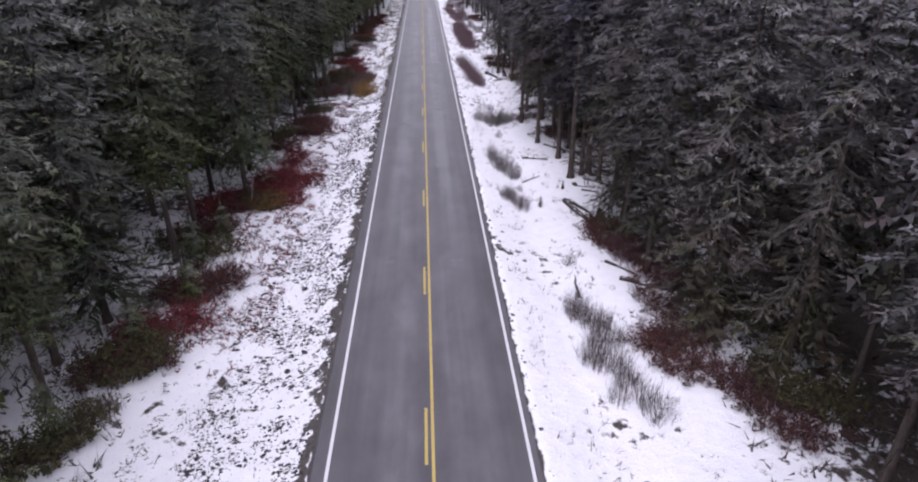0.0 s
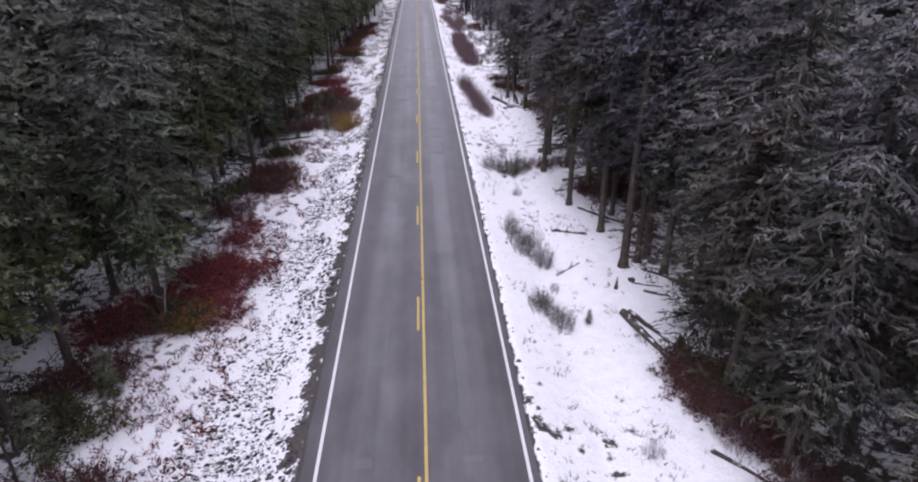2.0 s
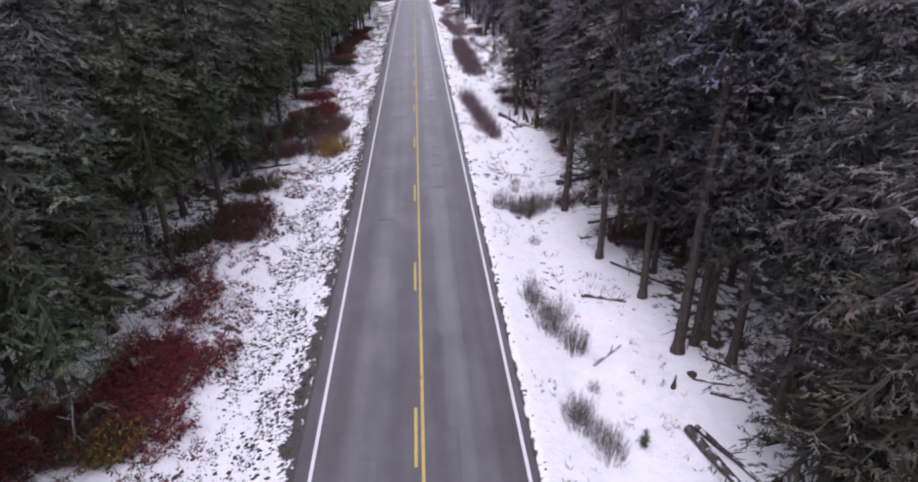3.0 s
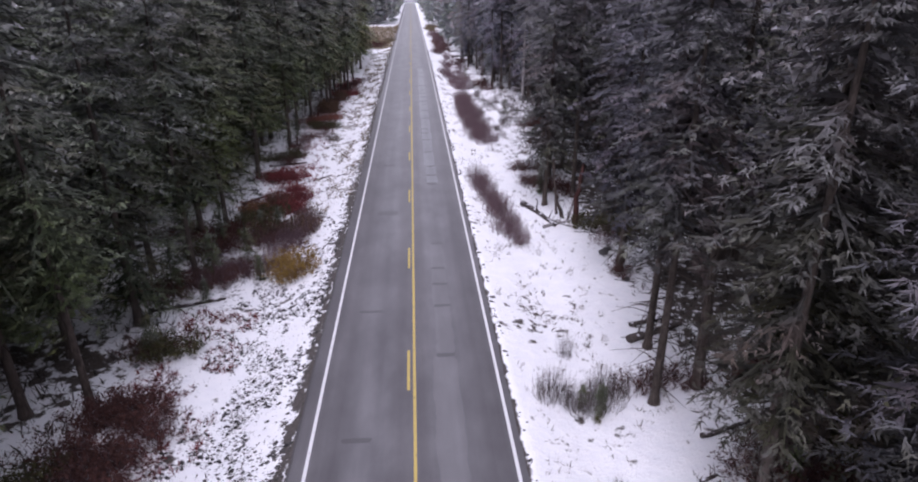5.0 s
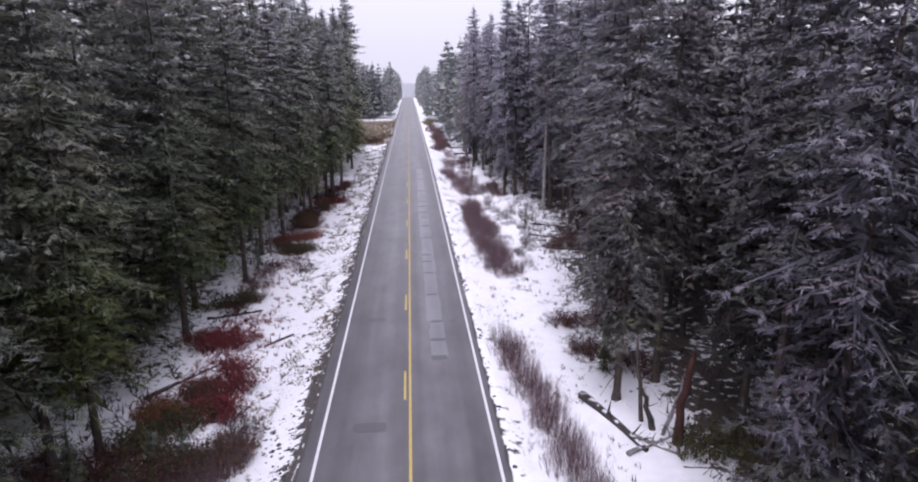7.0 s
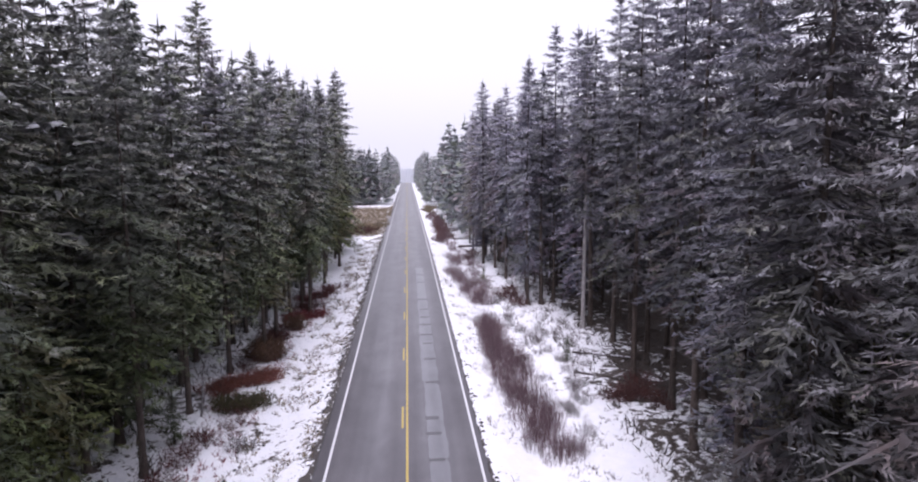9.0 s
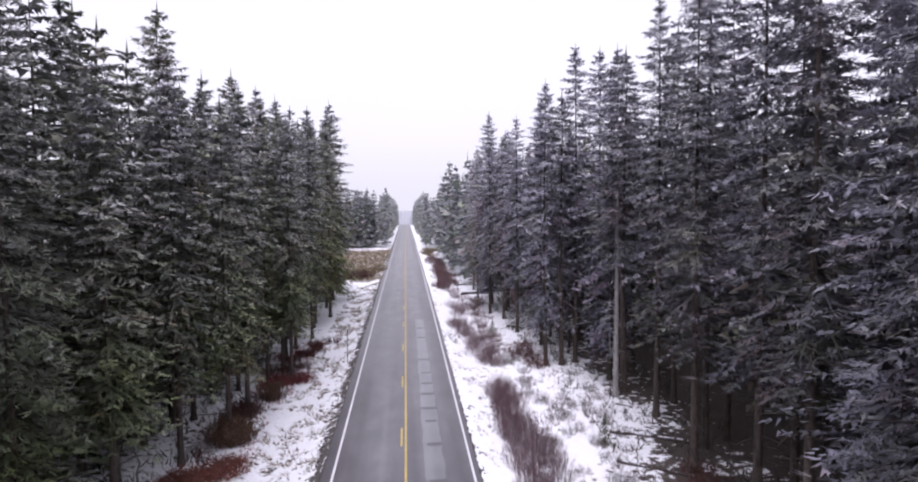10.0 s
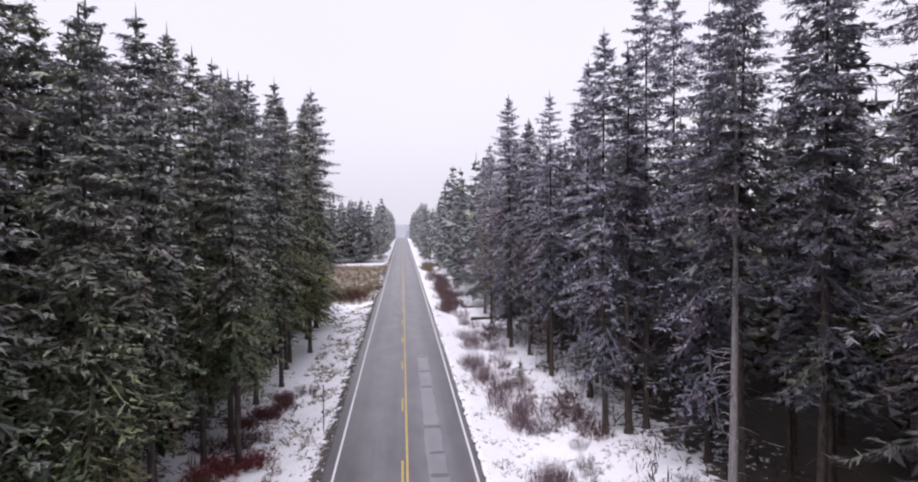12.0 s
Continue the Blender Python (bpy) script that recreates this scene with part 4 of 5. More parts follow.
thicket("rust", -14.6, 57.5, -12.2, 58.5, 0.6, 5, 1.8, 1.0, 46)
thicket("rust", -13.6, 71.5, -11.2, 71.2, 0.6, 4, 1.8, 1.0, 7)
thicket("willow", -9.8, 83.5, -6.9, 87.5, 1.4, 12, 1.9, 1.6, 8)
thicket("grey", -8.8, 86.4, -7.0, 89.4, 0.7, 6, 1.6, 1.4, 18)
thicket("yellow", -7.9, 78.8, -6.8, 80.2, 0.4, 5, 2.0, 1.9, 9)
thicket("red", -11.0, 92.0, -9.0, 96.0, 1.0, 7, 1.8, 0.9, 10)
thicket("rust", -12.4, 104.0, -10.6, 121.0, 0.9, 14, 1.5, 0.7, 65)
thicket("rust", -12.0, 127.0, -11.4, 140.0, 0.8, 10, 1.5, 0.8, 66)
thicket("rust", -12.0, 147.0, -9.2, 148.5, 0.6, 6, 1.6, 0.9, 67)
thicket("red", -11.2, 150.0, -9.4, 158.0, 0.6, 7, 1.5, 0.8, 68)
thicket("red", -11.2, 52.0, -11.6, 57.0, 1.0, 7, 1.7, 0.7, 69)
thicket("red", -15.6, 27.6, -12.0, 28.2, 0.9, 9, 2.0, 1.0, 70)
thicket("rust", -15.6, 76.0, -10.4, 80.4, 1.2, 12, 1.9, 1.2, 71)
thicket("willow", -12.4, 78.0, -8.8, 81.0, 0.8, 8, 1.9, 1.7, 72)
thicket("olive", -12.6, 88.4, -9.8, 89.6, 0.8, 7, 1.8, 1.0, 73)
thicket("yellow", -12.6, 90.6, -11.6, 91.4, 0.4, 3, 1.5, 0.8, 102)
thicket("red", -13.4, 100.4, -10.3, 98.8, 0.6, 11, 1.8, 0.8, 11)
thicket("russet", -12.6, 91.4, -11.2, 90.2, 0.6, 7, 1.7, 0.8, 112)
thicket("brown", -11.0, 93.2, -10.2, 92.2, 0.4, 4, 1.5, 0.9, 113)
thicket("red", -9.7, 92.2, -8.7, 90.4, 0.5, 7, 1.5, 0.8, 114)
thicket("brown", -8.7, 86.4, -7.5, 87.4, 0.5, 5, 1.6, 1.3, 115)
thicket("russet", -13.2, 123.2, -9.6, 127.0, 0.9, 22, 1.8, 0.55, 13)
thicket("brown", -11.9, 130.4, -10.3, 130.8, 0.5, 8, 1.9, 1.9, 104)
thicket("brown", -10.7, 138.8, -10.0, 140.2, 0.3, 4, 1.5, 1.6, 105)
thicket("olive", -11.7, 119.8, -9.3, 121.4, 0.5, 8, 1.6, 1.0, 106)
thicket("grey", -9.4, 114.3, -8.6, 114.8, 0.3, 2, 1.3, 1.2, 14)
thicket("rust", -12.4, 135.2, -11.0, 136.2, 0.7, 5, 1.7, 1.1, 15)
thicket("red", -11.4, 142.4, -8.6, 145.2, 0.9, 8, 1.7, 0.9, 16)
thicket("rust", -10.5, 150.0, -8.4, 160.0, 0.8, 6, 1.6, 0.9, 17)
thicket("rust", -13.3, 218.0, -8.0, 224.0, 1.6, 9, 3.0, 1.6, 19)
thicket("tan", -12.3, 226.0, -6.2, 234.0, 1.6, 8, 3.2, 1.6, 61)
thicket("olive", -15.6, 24.0, -12.8, 25.2, 0.7, 6, 2.2, 1.4, 81)
thicket("olive", -16.4, 18.6, -13.6, 20.4, 0.8, 6, 2.0, 1.2, 95)
thicket("grey", -15.2, 21.4, -13.4, 21.9, 0.4, 4, 1.5, 1.2, 96)
thicket("olive", -17.0, 37.2, -12.6, 36.6, 0.6, 7, 2.0, 1.2, 82)
thicket("olive", -16.2, 60.0, -12.6, 61.8, 0.7, 7, 2.0, 1.2, 83)
thicket("olive", -13.6, 70.4, -11.0, 71.2, 0.4, 4, 1.8, 1.0, 84)
thicket("olive", -13.2, 44.6, -11.6, 43.4, 0.5, 4, 1.8, 1.0, 85)
thicket("olive", -11.6, 85.4, -8.9, 86.5, 0.6, 5, 1.7, 1.3, 86)
thicket("olive", -14.2, 106.4, -10.8, 107.2, 0.5, 5, 1.7, 1.0, 87)
thicket("rust", -15.6, 31.0, -11.4, 31.8, 0.7, 7, 2.2, 0.9, 88)
thicket("rust", -16.8, 86.4, -11.7, 87.6, 1.0, 10, 2.2, 0.7, 89)
thicket("red", -17.0, 43.0, -13.6, 46.4, 1.0, 12, 2.0, 0.7, 103)
# undergrowth at the woods' edge on the right
thicket("rust", 11.7, 25.9, 13.1, 21.6, 1.0, 10, 2.0, 0.8, 90)
thicket("rust", 13.4, 21.4, 15.8, 18.2, 0.9, 8, 2.0, 1.0, 97)
thicket("olive", 14.8, 22.4, 17.4, 19.4, 0.9, 7, 2.0, 1.3, 98)
thicket("olive", 11.9, 39.6, 13.2, 37.4, 0.5, 5, 1.7, 1.0, 99)
thicket("rust", 11.3, 38.4, 12.0, 35.4, 0.4, 5, 1.6, 0.9, 100)
thicket("rust", 11.6, 37.0, 13.6, 34.0, 0.6, 6, 1.7, 0.9, 91)
thicket("rust", 9.8, 100.9, 13.2, 100.3, 0.5, 6, 1.8, 0.9, 92)
thicket("rust", 10.4, 97.6, 13.4, 93.2, 0.9, 9, 1.8, 1.0, 93)
thicket("olive", 12.6, 86.4, 15.8, 84.0, 0.8, 7, 1.8, 1.3, 94)
thicket("willow", 13.2, 58.0, 15.5, 63.0, 0.8, 6, 1.7, 1.1, 51)
thicket("rust", 13.6, 59.6, 16.0, 60.4, 0.6, 4, 1.7, 0.9, 52)
thicket("willow", 13.4, 82.0, 15.6, 87.0, 0.9, 6, 1.7, 1.1, 53)
thicket("rust", 15.4, 117.0, 17.4, 124.0, 0.8, 6, 1.6, 0.9, 54)
thicket("rust", 12.9, 36.6, 13.5, 30.0, 0.7, 7, 1.8, 1.1, 74)
thicket("willow", 13.6, 34.8, 15.0, 28.0, 0.7, 7, 1.8, 1.3, 75)
thicket("rust", 12.6, 61.8, 14.2, 60.0, 0.6, 4, 1.7, 0.9, 76)
thicket("grey", 13.4, 126.0, 14.6, 140.0, 1.0, 8, 1.4, 0.9, 79)
thicket("rust", 12.4, 146.0, 11.6, 156.0, 0.8, 7, 1.7, 0.9, 80)
thicket("rust", 12.4, 60.6, 15.2, 59.8, 0.6, 9, 1.8, 0.7, 108)
thicket("olive", 16.0, 61.6, 19.4, 60.8, 0.9, 9, 1.9, 1.2, 109)
thicket("rust", 14.4, 66.2, 18.4, 68.4, 0.9, 9, 1.8, 0.9, 110)
thicket("olive", 16.8, 65.2, 19.8, 67.0, 0.8, 6, 1.9, 1.2, 111)
# brush on the right bank
thicket("grey", 7.8, 24.6, 9.4, 20.0, 0.7, 9, 1.6, 1.5, 77)
thicket("grey", 5.8, 65.4, 9.2, 66.0, 0.6, 9, 1.6, 1.6, 21)
thicket("grey", 6.2, 54.0, 7.3, 48.8, 0.5, 8, 1.4, 1.5, 22)
thicket("grey", 6.0, 45.0, 7.3, 42.4, 0.4, 7, 1.3, 1.3, 23)
thicket("grey", 7.5, 28.6, 9.2, 24.8, 0.6, 9, 1.6, 1.6, 24)
shrub("grey", 8.8, 33.7, 0.9, 0.8, 25)
shrub("grey", 7.5, 46.2, 0.7, 0.7, 26)
shrub("grey", 7.4, 60.4, 0.9, 0.8, 27)
shrub("grey", 7.4, 69.2, 0.9, 1.6, 28)
thicket("rust", 11.4, 25.8, 14.6, 25.4, 0.8, 6, 2.0, 1.1, 29)
thicket("rust", 11.6, 38.8, 13.0, 38.2, 0.5, 4, 1.6, 0.9, 30)
thicket("willow", 12.0, 37.4, 12.6, 33.6, 0.5, 6, 1.6, 1.0, 40)
thicket("rust", 12.2, 29.6, 13.0, 27.0, 0.5, 4, 1.7, 1.0, 41)
thicket("rust", 9.8, 66.8, 12.8, 66.4, 0.4, 4, 1.7, 0.9, 31)
thicket("willow", 5.9, 97.5, 7.2, 82.5, 0.6, 32, 1.5, 1.6, 32)
thicket("willow", 7.5, 140.5, 7.9, 111.5, 1.0, 60, 1.8, 1.8, 33)
thicket("willow", 6.6, 168.0, 8.4, 147.5, 1.1, 22, 1.8, 1.6, 34)
thicket("willow", 6.2, 181.0, 8.2, 174.0, 0.8, 6, 1.8, 1.5, 35)
thicket("rust", 8.2, 200.0, 7.9, 272.0, 1.8, 18, 2.4, 1.3, 36)
thicket("willow", 7.6, 196.0, 7.6, 268.0, 1.4, 22, 2.2, 1.9, 62)
thicket("tan", 7.2, 282.0, 9.0, 312.0, 2.0, 12, 3.0, 1.0, 63)
thicket("rust", 9.6, 206.0, 9.4, 260.0, 0.8, 10, 2.2, 1.2, 64)
thicket("willow", 9.0, 146.0, 9.8, 172.0, 1.0, 13, 1.7, 1.2, 56)
thicket("grey", 9.8, 128.0, 10.6, 150.0, 1.2, 10, 1.4, 1.0, 57)
thicket("grey", 10.4, 118.0, 12.8, 137.0, 1.3, 16, 1.1, 0.7, 107)
thicket("willow", 9.6, 172.0, 8.6, 196.0, 1.0, 10, 1.8, 1.3, 58)
thicket("rust", 10.4, 178.0, 11.6, 186.0, 0.8, 5, 1.7, 1.0, 59)
thicket("grey", 9.4, 112.0, 12.4, 124.0, 1.0, 7, 1.3, 0.9, 60)
thicket("rust", 13.4, 119.8, 15.3, 120.0, 0.6, 4, 1.7, 0.9, 38)
thicket("rust", 12.6, 77.4, 13.0, 78.0, 0.4, 2, 1.5, 0.9, 39)


# ---- fallen wood, stumps, stones ----
def log_mesh(name, seed, long, thick, mat):
    """A fallen stem lying along x, a little bent."""
    r = random.Random(seed)
    k = 7
    pts, rad = [], []
    for i in range(k + 1):
        s = i / k
        pts.append((long * s, 0.02 * long * math.sin(s * 3.1 + seed), 0.02 * r.uniform(-1, 1)))
        rad.append(thick * (1.0 - 0.45 * s) * r.uniform(0.92, 1.06))
    return quad_mesh(name, *tube(pts, rad, 7), mat, smooth=True)


def stub_mesh(seed, thick, mat):
    """A broken branch stub."""
    r = random.Random(seed)
    d = Vector((r.uniform(0.1, 0.9), r.uniform(-1, 1), r.uniform(0.1, 0.9))).normalized() * r.uniform(2.0, 6.0) * thick
    bend = Vector((0, 0, r.uniform(-0.3, 0.3) * thick))
    return quad_mesh("branch_stub", *tube([Vector((0, 0, 0)), d * 0.6 + bend, d], [thick * 0.22, thick * 0.16, thick * 0.06], 4), mat, smooth=True)


def fallen(x0, y0, x1, y1, thick, mat, seed, label, name="fallen_log", lift=0.0):
    """A log from its thick end to its thin end."""
    long = math.hypot(x1 - x0, y1 - y0)
    z0, z1 = ground_z(x0, y0) + thick * 0.75, ground_z(x1, y1) + thick * 0.45 + lift
    ob = part(name, log_mesh(name, seed, long, thick, mat))
    for k in range(3 + seed % 4 if thick > 0.075 else 1):
        stub = part("branch_stub", stub_mesh(seed * 10 + k, thick, mat), ob)
        s = ((k + 0.7) * 0.37 + seed * 0.13) % 0.8 + 0.12
        stub.location = (long * s, 0.02 * long * math.sin(s * 3.1 + seed), 0)
    ob.matrix_basis = Matrix.Translation((x0, y0, z0)) @ Matrix.Rotation(math.atan2(y1 - y0, x1 - x0), 4, "Z") @ Matrix.Rotation(-math.atan2(z1 - z0, long), 4, "Y")
    return tagged(ob, label, "log", "fallen wood")


DARK_LOG = "dark fallen tree trunk lying on the snow"
THIN_LOG = "thin fallen pole lying across the snowy bank"
PALE_LOG = "pale weathered fallen trunk near the woods"
fallen(-13.4, 92.6, -7.6, 101.2, 0.13, LOG_BARK, 1, THIN_LOG)
fallen(-13.6, 103.5, -10.4, 105.4, 0.12, LOG_BARK, 2, THIN_LOG)
fallen(-14.4, 75.2, -10.6, 76.4, 0.13, LOG_BARK, 3, THIN_LOG)
fallen(10.6, 43.5, 11.5, 39.4, 0.22, LOG_BARK, 4, DARK_LOG)
fallen(10.95, 43.6, 12.0, 40.8, 0.13, LOG_BARK, 5, DARK_LOG)
fallen(15.2, 53.0, 11.4, 57.3, 0.13, LOG_BARK, 6, THIN_LOG)
fallen(8.8, 53.9, 11.0, 53.0, 0.12, LOG_BARK, 7, THIN_LOG)
fallen(8.0, 47.9, 9.6, 49.4, 0.08, PALE_BARK, 8, THIN_LOG, "fallen_branch")
fallen(14.7, 46.4, 13.0, 48.0, 0.1, LOG_BARK, 9, THIN_LOG)
fallen(12.3, 45.5, 13.5, 44.8, 0.08, LOG_BARK, 10, THIN_LOG, "fallen_branch")
fallen(10.8, 70.1, 14.2, 71.5, 0.24, LOG_BARK, 11, DARK_LOG)
fallen(11.4, 71.6, 14.4, 72.4, 0.14, LOG_BARK, 12, DARK_LOG)
fallen(9.0, 91.4, 10.6, 86.2, 0.24, LOG_BARK, 13, DARK_LOG)
fallen(9.7, 86.0, 12.2, 87.3, 0.13, PALE_BARK, 14, PALE_LOG)
fallen(10.2, 87.6, 12.0, 85.8, 0.1, PALE_BARK, 15, PALE_LOG)
fallen(18.4, 127.0, 13.6, 129.6, 0.16, LOG_BARK, 16, DARK_LOG)
fallen(11.4, 31.6, 13.8, 30.0, 0.15, LOG_BARK, 17, DARK_LOG)
fallen(12.0, 30.2, 14.6, 31.2, 0.12, LOG_BARK, 18, DARK_LOG)
fallen(11.0, 33.6, 12.6, 32.0, 0.1, LOG_BARK, 19, THIN_LOG)
fallen(9.5, 194.0, 14.0, 195.0, 0.25, LOG_BARK, 20, DARK_LOG)
fallen(9.4, 207.0, 13.5, 206.0, 0.2, LOG_BARK, 21, DARK_LOG)
fallen(11.5, 63.0, 14.0, 63.8, 0.12, LOG_BARK, 22, THIN_LOG)
fallen(10.4, 60.6, 11.2, 60.9, 0.09, LOG_BARK, 23, THIN_LOG, "fallen_branch")
fallen(12.6, 125.0, 16.2, 122.4, 0.12, LOG_BARK, 24, THIN_LOG)
rs = random.Random(31)
for i in range(34):
    y = rs.choice((rs.uniform(26, 62), rs.uniform(58, 92), rs.uniform(118, 150)))
    x = edge_right(y) - rs.uniform(-2.5, 1.6)
    t, n = rs.uniform(0, 6.28), rs.uniform(0.6, 1.9)
    fallen(x, y, x + n * math.cos(t), y + n * math.sin(t), rs.uniform(0.03, 0.06), LOG_BARK, 40 + i, "dead branch lying on the snow under the trees", "fallen_branch")
for i in range(16):
    y = rs.uniform(24, 140)
    x = edge_left(y) + rs.uniform(-2.0, 1.6)
    t, n = rs.uniform(0, 6.28), rs.uniform(0.6, 1.9)
    fallen(x, y, x + n * math.cos(t), y + n * math.sin(t), rs.uniform(0.03, 0.06), LOG_BARK, 80 + i, "dead branch lying on the snow under the trees", "fallen_branch")


def snag(x, y, tall, thick, mat, seed, tilt, turn, label, name="dead_snag"):
    """A broken standing stem with a splintered top."""
    r = random.Random(seed)
    pts, rad = [], []
    for i in range(7):
        s = i / 6
        pts.append((0.04 * r.uniform(-1, 1) * tall * s, 0.04 * r.uniform(-1, 1) * tall * s, -0.25 + (tall + 0.25) * s))
        rad.append(thick * (1.25 - 0.65 * s) * r.uniform(0.9, 1.1))
    pieces = [tube(pts, rad, 8)]
    top = Vector(pts[-1])
    for i in range(5):
        t = 6.28 * i / 5
        a = top + Vector((math.cos(t), math.sin(t), 0)) * thick * 0.3 - Vector((0, 0, 0.1))
        pieces.append(tube([a, a + Vector((0, 0, r.uniform(0.15, 0.6)))], [thick * 0.3, thick * 0.04], 4))
    for i in range(int(tall * 1.5)):
        a = Vector((0, 0, r.uniform(0.3, 0.95) * tall))
        t = r.uniform(0, 6.28)
        d = Vector((math.cos(t), math.sin(t), r.uniform(-0.2, 0.5))) * r.uniform(0.2, 0.6)
        pieces.append(tube([a, a + d], [0.03, 0.01], 4))
    ob = part(name, quad_mesh(name, *merged(*pieces), mat, smooth=True))
    ob.matrix_basis = Matrix.Translation((x, y, ground_z(x, y))) @ Matrix.Rotation(radians(turn), 4, "Z") @ Matrix.Rotation(radians(tilt), 4, "X")
    return tagged(ob, label, "dead tree", "dead stems")


snag(12.2, 86.7, 4.4, 0.2, RED_BARK, 1, 2, 20, "broken rotten red-brown snag standing among spruces")
snag(11.8, 87.4, 3.8, 0.08, PALE_BARK, 2, 14, 60, "pale dead pole leaning against the trees")
snag(11.2, 88.6, 4.2, 0.1, BARK, 3, 7, 250, "thin dead stem leaning beside a snag")
snag(11.5, 87.9, 2.4, 0.14, BARK, 4, 22, 300, "short dead stem leaning beside a snag")
snag(8.6, 30.0, 1.25, 0.09, BARK, 5, 16, 280, "short dark broken sapling standing in the snow")
snag(-13.0, 43.9, 2.4, 0.05, PALE_BARK, 6, 9, 90, "thin pale dead sapling in front of red brush")
snag(-14.6, 33.6, 3.0, 0.07, BARK, 7, 5, 200, "thin dead sapling behind rust-brown brush")
snag(13.4, 79.6, 1.1, 0.3, RED_BARK, 8, 4, 0, "low rotten tree stump at the woods' edge", "tree_stump")
snag(-13.2, 121.6, 3.2, 0.06, PALE_BARK, 12, 4, 30, "thin pale dead sapling beside russet brush")
snag(-12.7, 119.4, 2.6, 0.06, PALE_BARK, 13, 6, 130, "thin pale dead sapling beside russet brush")
snag(-16.9, 144.5, 25.2, 0.13, BARK, 11, 1, 40, "tall thin bare dead spar rising above the spruces")
snag(12.3, 40.2, 0.6, 0.3, RED_BARK, 9, 3, 0, "low rotten tree stump beside fallen logs", "tree_stump")
snag(10.9, 46.0, 0.35, 0.12, BARK, 10, 5, 0, "low dark stump in the snow", "tree_stump")


def stone_mesh(name, seed, flat=0.6):
    r = random.Random(seed)
    bm = bmesh.new()
    bmesh.ops.create_icosphere(bm, subdivisions=2, radius=0.5)
    for v in bm.verts:
        v.co *= 1 + 0.28 * noise.noise(v.co * 2.2 + Vector((seed, 0, 0)))
        v.co.z *= flat
    me = bpy.data.meshes.new(name)
    bm.to_mesh(me)
    bm.free()
    me.materials.append(ROCK)
    return me


stones = [stone_mesh("boulder", s) for s in (1, 2, 3)]
for i, (x, y, s) in enumerate(((11.3, 38.6, 0.4), (12.0, 46.7, 0.45), (12.7, 81.0, 0.7), (13.1, 81.6, 0.55), (-7.1, 31.8, 0.35),
                               (11.9, 38.0, 0.35), (-6.6, 24.0, 0.3), (11.6, 37.6, 0.5), (12.9, 76.9, 0.5))):
    ob = part("boulder", stones[i % 3])
    ob.matrix_basis = Matrix.Translation((x, y, ground_z(x, y) + 0.12 * s)) @ Matrix.Rotation(i * 1.3, 4, "Z") @ Matrix.Scale(s, 4)
    tagged(ob, "dark grey boulder half sunk in the snow", "boulder", "boulders in the snow")

# young spruces
seedling = crown_mesh("young_crown", 401, 3.0, 0.15, 0.95, YOUNG_NEEDLES, 0.24, 6, 4, 2, 3, 0.1, 1.2, 1.2, 1, 0.2)
thin_stem = trunk_mesh("trunk", 402, 2.8, 0.04, BARK)
first = None
for i, (x, y, tall) in enumerate(((8.6, 42.9, 0.9), (7.2, 65.2, 1.3), (8.0, 65.0, 1.5), (7.7, 64.4, 0.9), (-9.6, 87.0, 2.0), (-10.8, 86.9, 1.8), (-12.6, 71.0, 2.4), (-14.2, 26.0, 3.0), (13.5, 36.5, 3.0),
                                  (-13.4, 38.6, 2.6), (12.6, 127.5, 2.0), (-12.9, 115.5, 3.0), (-15.0, 20.0, 3.2), (11.0, 94.0, 2.4), (10.0, 160.0, 2.0), (-12.0, 79.2, 3.2), (-10.4, 81.2, 2.6), (-13.6, 77.4, 3.6), (-9.2, 79.0, 1.8), (-14.6, 82.2, 4.0), (-12.9, 84.6, 3.0), (-11.6, 76.2, 1.6), (-13.0, 30.4, 2.8), (-14.0, 34.6, 3.4), (13.8, 60.6, 2.2), (14.4, 36.0, 2.4))):
    m = Matrix.Translation((x, y, ground_z(x, y))) @ Matrix.Rotation(i * 2.1, 4, "Z") @ Matrix.Scale(tall / 3.0, 4)
    if first is None:
        first = tagged(new("young_spruce"), "small young spruce growing on the snowy bank", "tree", "young spruces")
        part("trunk", thin_stem, first)
        part("crown", seedling, first)
        first.matrix_basis = m
        first_scale = first.scale.copy()
    else:
        first.scale = (1, 1, 1)
        copy_thing(first, m)
        first.scale = first_scale

# snow stake
stake = tagged(new("snow_stake"), "thin dark snow stake standing on the snowy shoulder", "marker post")
part("rod", quad_mesh("rod", *tube([(0, 0, -0.3), (0, 0, 1.5), (0.02, 0, 3.05)], [0.035, 0.033, 0.03], 8), BARK), stake)
part("cap", quad_mesh("cap", *tube([(0.02, 0, 3.0), (0.02, 0, 3.14)], [0.045, 0.04], 8), LOG_BARK), stake)
stake.location = (-5.3, 148.7, ground_z(-5.3, 148.7))


# ---- small growth and clods ----
def scatter(name, spots, make, mat, label, category):
    """Many small pieces in one mesh."""
    V, F = [], []
    for x, y in spots:
        v, f = make()
        V.append(v + np.array([x, y, ground_z(x, y)]))
        F.append(f)
    V = np.concatenate(V)
    ob = part(name, quad_mesh(name, V, np.arange(len(V)).reshape(-1, 3), mat, np.concatenate(F)))
    return tagged(ob, label, category, kind="stuff")


rn = np.random.RandomState(77)


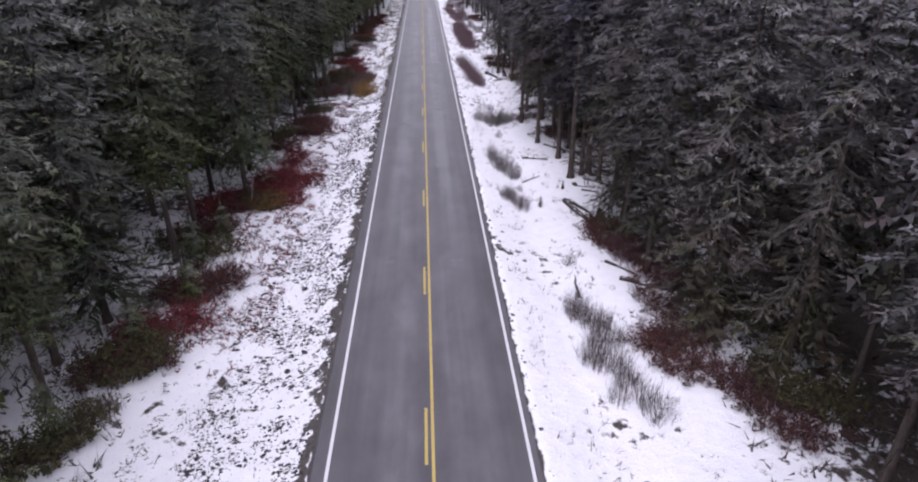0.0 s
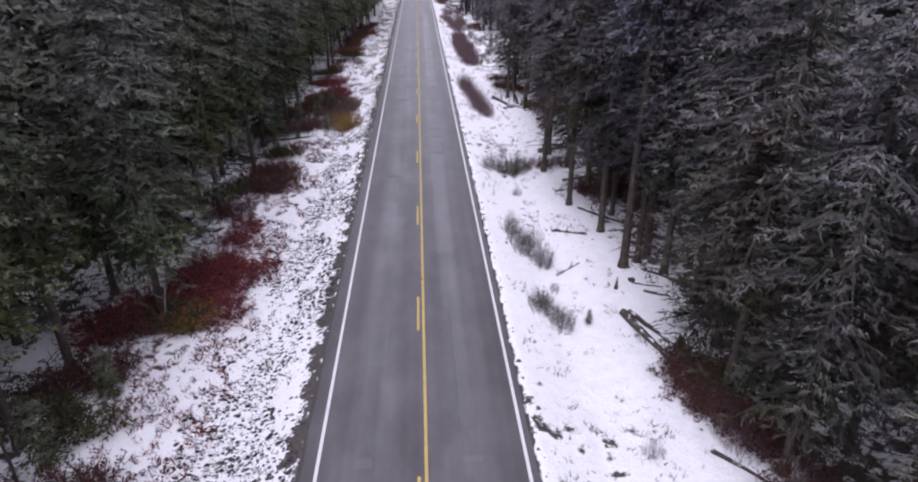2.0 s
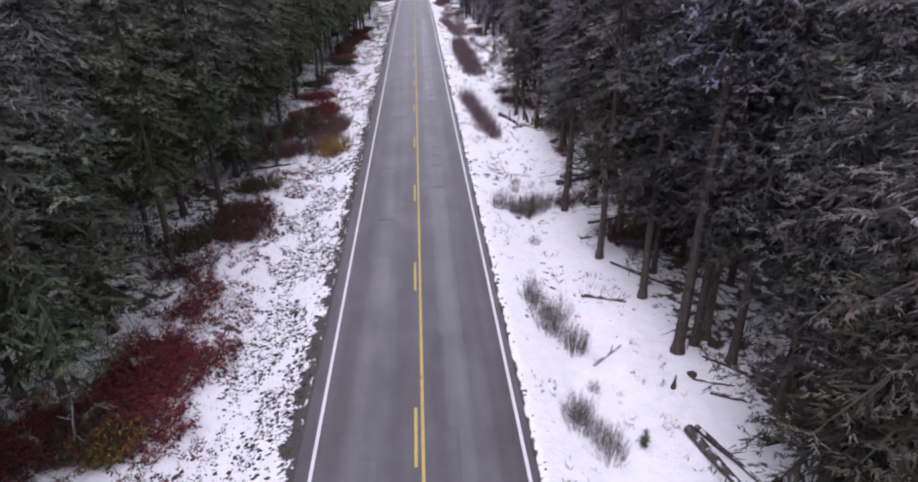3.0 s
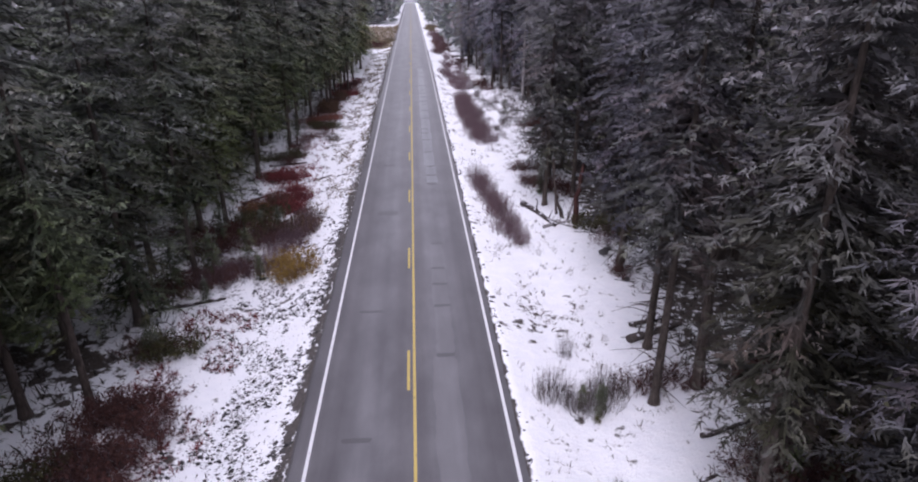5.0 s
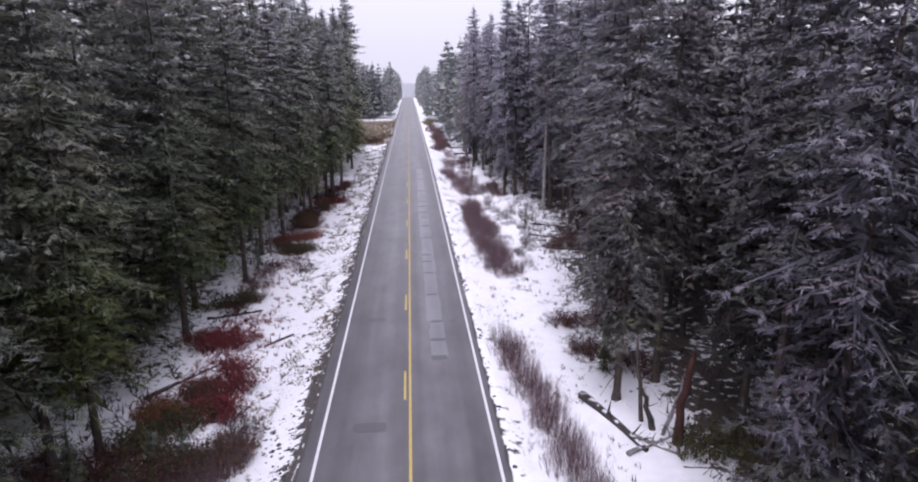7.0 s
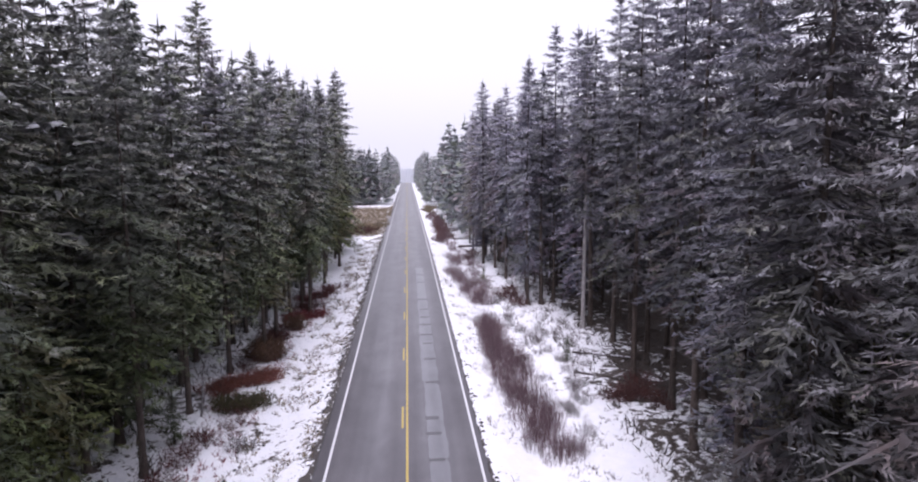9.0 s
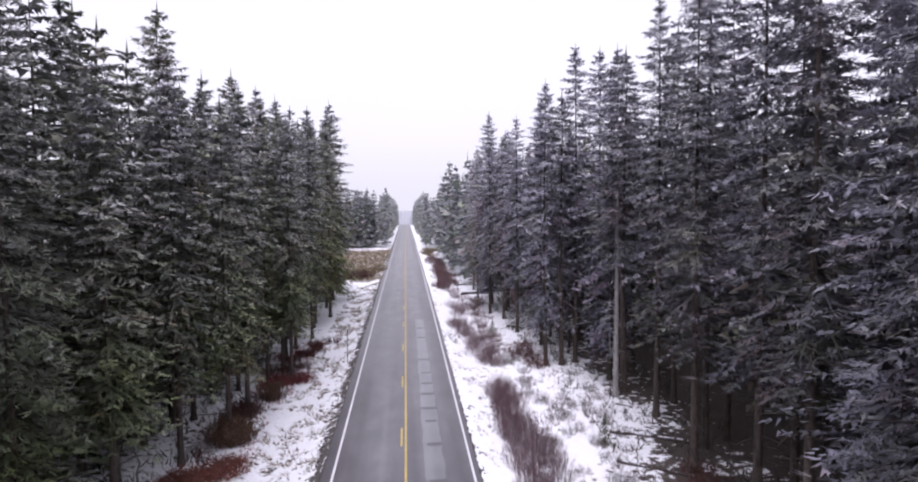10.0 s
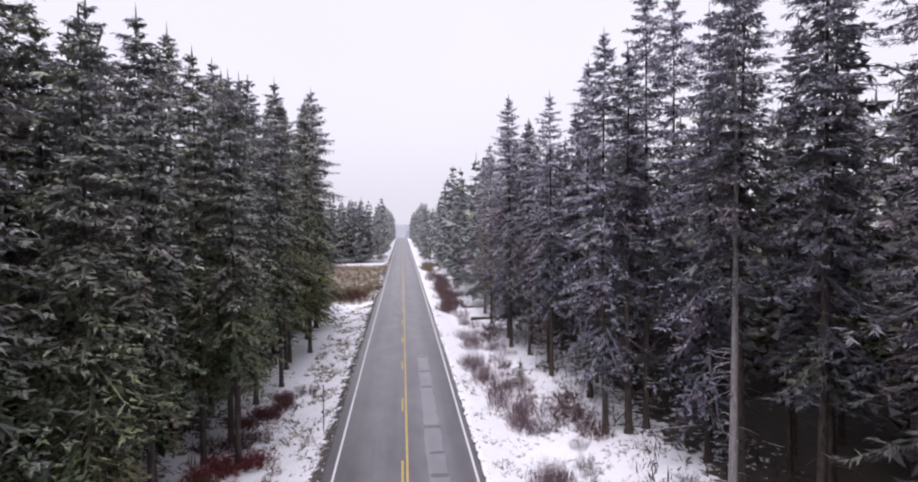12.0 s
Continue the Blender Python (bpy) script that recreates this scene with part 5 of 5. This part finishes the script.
def tuft(size, n, flat):
    a = 0.25 * size * rn.randn(n, 3) * np.array([1, 1, 0])
    d = rn.randn(n, 3) * np.array([1, 1, 0.2]) + np.array([0, 0, 1.6 * (1 - flat)])
    d[:, 2] = np.abs(d[:, 2]) + 0.05
    d /= np.linalg.norm(d, axis=1, keepdims=True)
    v, q, f = spikes(a, a + d * (size * rn.uniform(0.6, 1.3, (n, 1))), rn.randn(n, 3) * np.array([1, 1, 0.3]), size * rn.uniform(0.12, 0.3, n) * (0.5 + flat), np.zeros(n), np.full(n, 0.4))
    return v, f


def clod():
    """A frozen lump: a low, uneven pyramid."""
    s = 0.035 + 0.13 * rn.rand() ** 2
    k = 5
    t = np.arange(k) * 2 * math.pi / k + rn.rand()
    ring = np.stack([np.cos(t) * rn.uniform(0.7, 1.4, k), np.sin(t) * rn.uniform(0.6, 1.1, k), np.full(k, -0.3)], 1) * s
    top = np.array([rn.uniform(-0.3, 0.3), rn.uniform(-0.3, 0.3), rn.uniform(0.35, 0.8)]) * s
    v = np.concatenate([np.stack([ring[i], ring[(i + 1) % k], top]) for i in range(k)])
    return v, np.zeros(len(v))


def bank_spots(n, y0, y1, xs, spread, clump):
    """Places in loose groups along a bank."""
    got = []
    while len(got) < n:
        y = rn.uniform(y0, y1)
        x = xs + spread * rn.uniform(-1, 1)
        if noise.noise((x * 0.5, y * 0.3, 11)) + 0.6 * noise.noise((x * 1.6, y * 1.1, 4)) > clump:
            got.append((x, y))
    return got


scatter("stubble", bank_spots(4400, 8, 84, -8.4, 3.6, -0.05), lambda: tuft(0.19, 4, 0.9), TAN_BROWN, "dark frozen grass stubble poking through snow", "grass")
scatter("clods", bank_spots(7600, 8, 78, -7.2, 2.6, -0.15) + bank_spots(1600, 78, 170, -7.0, 2.2, 0.05), clod, SOIL, "dark frozen clods and stones in the snow", "rubble")
scatter("shoulder_stones", [(-4.75 - 0.8 * abs(rn.randn()) * 0.6, rn.uniform(5, 200)) for i in range(1600)], clod, SOIL, "gravel along the road's left edge", "gravel")
scatter("edge_stones", [(4.28 + 0.12 * abs(rn.randn()), rn.uniform(5, 200)) for i in range(300)], clod, SOIL, "small stones and lumps along the right edge", "gravel")
scatter("dry_grass", bank_spots(2200, 8, 170, 8.0, 3.2, 0.08) + bank_spots(900, 104, 165, 12.0, 3.4, 0.0), lambda: tuft(rn.uniform(0.15, 0.36), 4, 0.2), GREY_GRASS, "thin dry grass stalks standing in the snow", "grass")
scatter("bank_grass", bank_spots(2300, 90, 210, -7.0, 2.2, 0.05), lambda: tuft(0.32, 4, 0.3), TAN_GRASS, "tan dry grass on the snowy bank", "grass")
scatter("red_stubble", bank_spots(1700, 24, 75, -10.6, 2.3, -0.1), lambda: tuft(0.3, 5, 0.3), RED_TWIGS, "low reddish growth poking through the snow", "grass")
scatter("red_bank_growth", bank_spots(700, 88, 160, -11.0, 1.9, -0.1) + bank_spots(380, 91, 104, -10.4, 1.8, -0.2), lambda: tuft(0.35, 5, 0.3), RED_TWIGS, "low reddish growth along the woods' edge", "grass")
scatter("forest_litter", [(s * (12.6 + 9 * rn.rand()), rn.uniform(5, 190)) for i in range(3200) for s in (-1, 1)], lambda: tuft(0.35, 3, 0.8) if rn.rand() < 0.6 else tuft(0.75, 5, 0.05), TAN_BROWN, "dead twigs and litter under the trees", "litter")
scatter("meadow_grass", [(-4.9 - 22 * rn.rand() ** 1.3, rn.uniform(214, 312)) for i in range(2600)], lambda: tuft(0.8, 4, 0.2), TAN_GRASS, "tall tan grass on the far meadow", "grass")

# ---- repairs in the road surface ----
for i, (x0, x1, y0, y1) in enumerate(((1.5, 2.05, 35.0, 43.5), (1.1, 2.15, 43.6, 49.4), (1.0, 2.1, 49.5, 60.3), (0.95, 2.05, 60.4, 68.5), (1.2, 2.05, 68.6, 82.0), (1.35, 2.3, 95.0, 100.4), (1.25, 2.25, 100.5, 110.8),
                                      (1.25, 2.3, 110.9, 122.0), (1.2, 2.3, 122.1, 134.0), (1.25, 2.3, 134.1, 147.8), (1.3, 2.3, 147.9, 169.0), (-2.55, -1.85, 33.0, 33.5), (-2.4, -1.5, 38.8, 42.0), (-2.5, -1.5, 54.0, 57.5), (1.4, 2.2, 33.1, 33.4))):
    part("patch", quad_mesh("patch", *repair(x0, x1, y0, y1, 0.004, i * 1.7), PATCH if y0 > 90 else FAINT), road, "paler strip of patched asphalt")
NEAR_SEALS = ((1.6, 68.6, 0.9, 0.5), (1.65, 73.4, 0.9, 0.5), (1.65, 76.0, 0.9, 0.5), (1.65, 78.1, 0.9, 0.5), (1.7, 81.9, 0.8, 0.4), (1.8, 95.0, 0.9, 0.9), (1.8, 97.5, 0.9, 0.7), (1.85, 100.4, 0.8, 0.6), (1.7, 105.6, 0.8, 0.5), (1.65, 110.8, 0.85, 0.5), (1.6, 113.9, 0.9, 0.6), (1.6, 116.0, 0.8, 0.6), (1.85, 122.0, 1.0, 0.8), (1.85, 127.1, 0.95, 0.8))
FAR_SEALS = ((1.8, 131.2, 0.8, 0.7), (1.85, 133.8, 1.1, 0.9), (1.8, 137.2, 1.0, 0.9), (1.85, 140.0, 1.0, 0.8), (1.85, 143.2, 0.9, 0.8), (1.85, 147.8, 1.0, 1.0), (1.8, 157.4, 0.9, 1.0), (1.8, 162.5, 0.9, 1.0), (1.8, 168.3, 0.9, 1.0), (-2.0, 101.0, 1.1, 0.8), (-1.7, 88.0, 1.5, 1.3), (2.9, 100.4, 0.4, 0.5), (-2.1, 63.0, 1.2, 0.4), (-2.1, 73.0, 1.2, 0.4))
for i, (x, y, w, n) in enumerate(NEAR_SEALS + FAR_SEALS):
    part("crack_seal", quad_mesh("crack_seal", *repair(x - w / 2, x + w / 2, y - 0.3 * n, y + 0.3 * n, 0.008, 40 + i * 1.3, 0.12, 0.06), SEAL), road, "darker sealed crack across the lane")
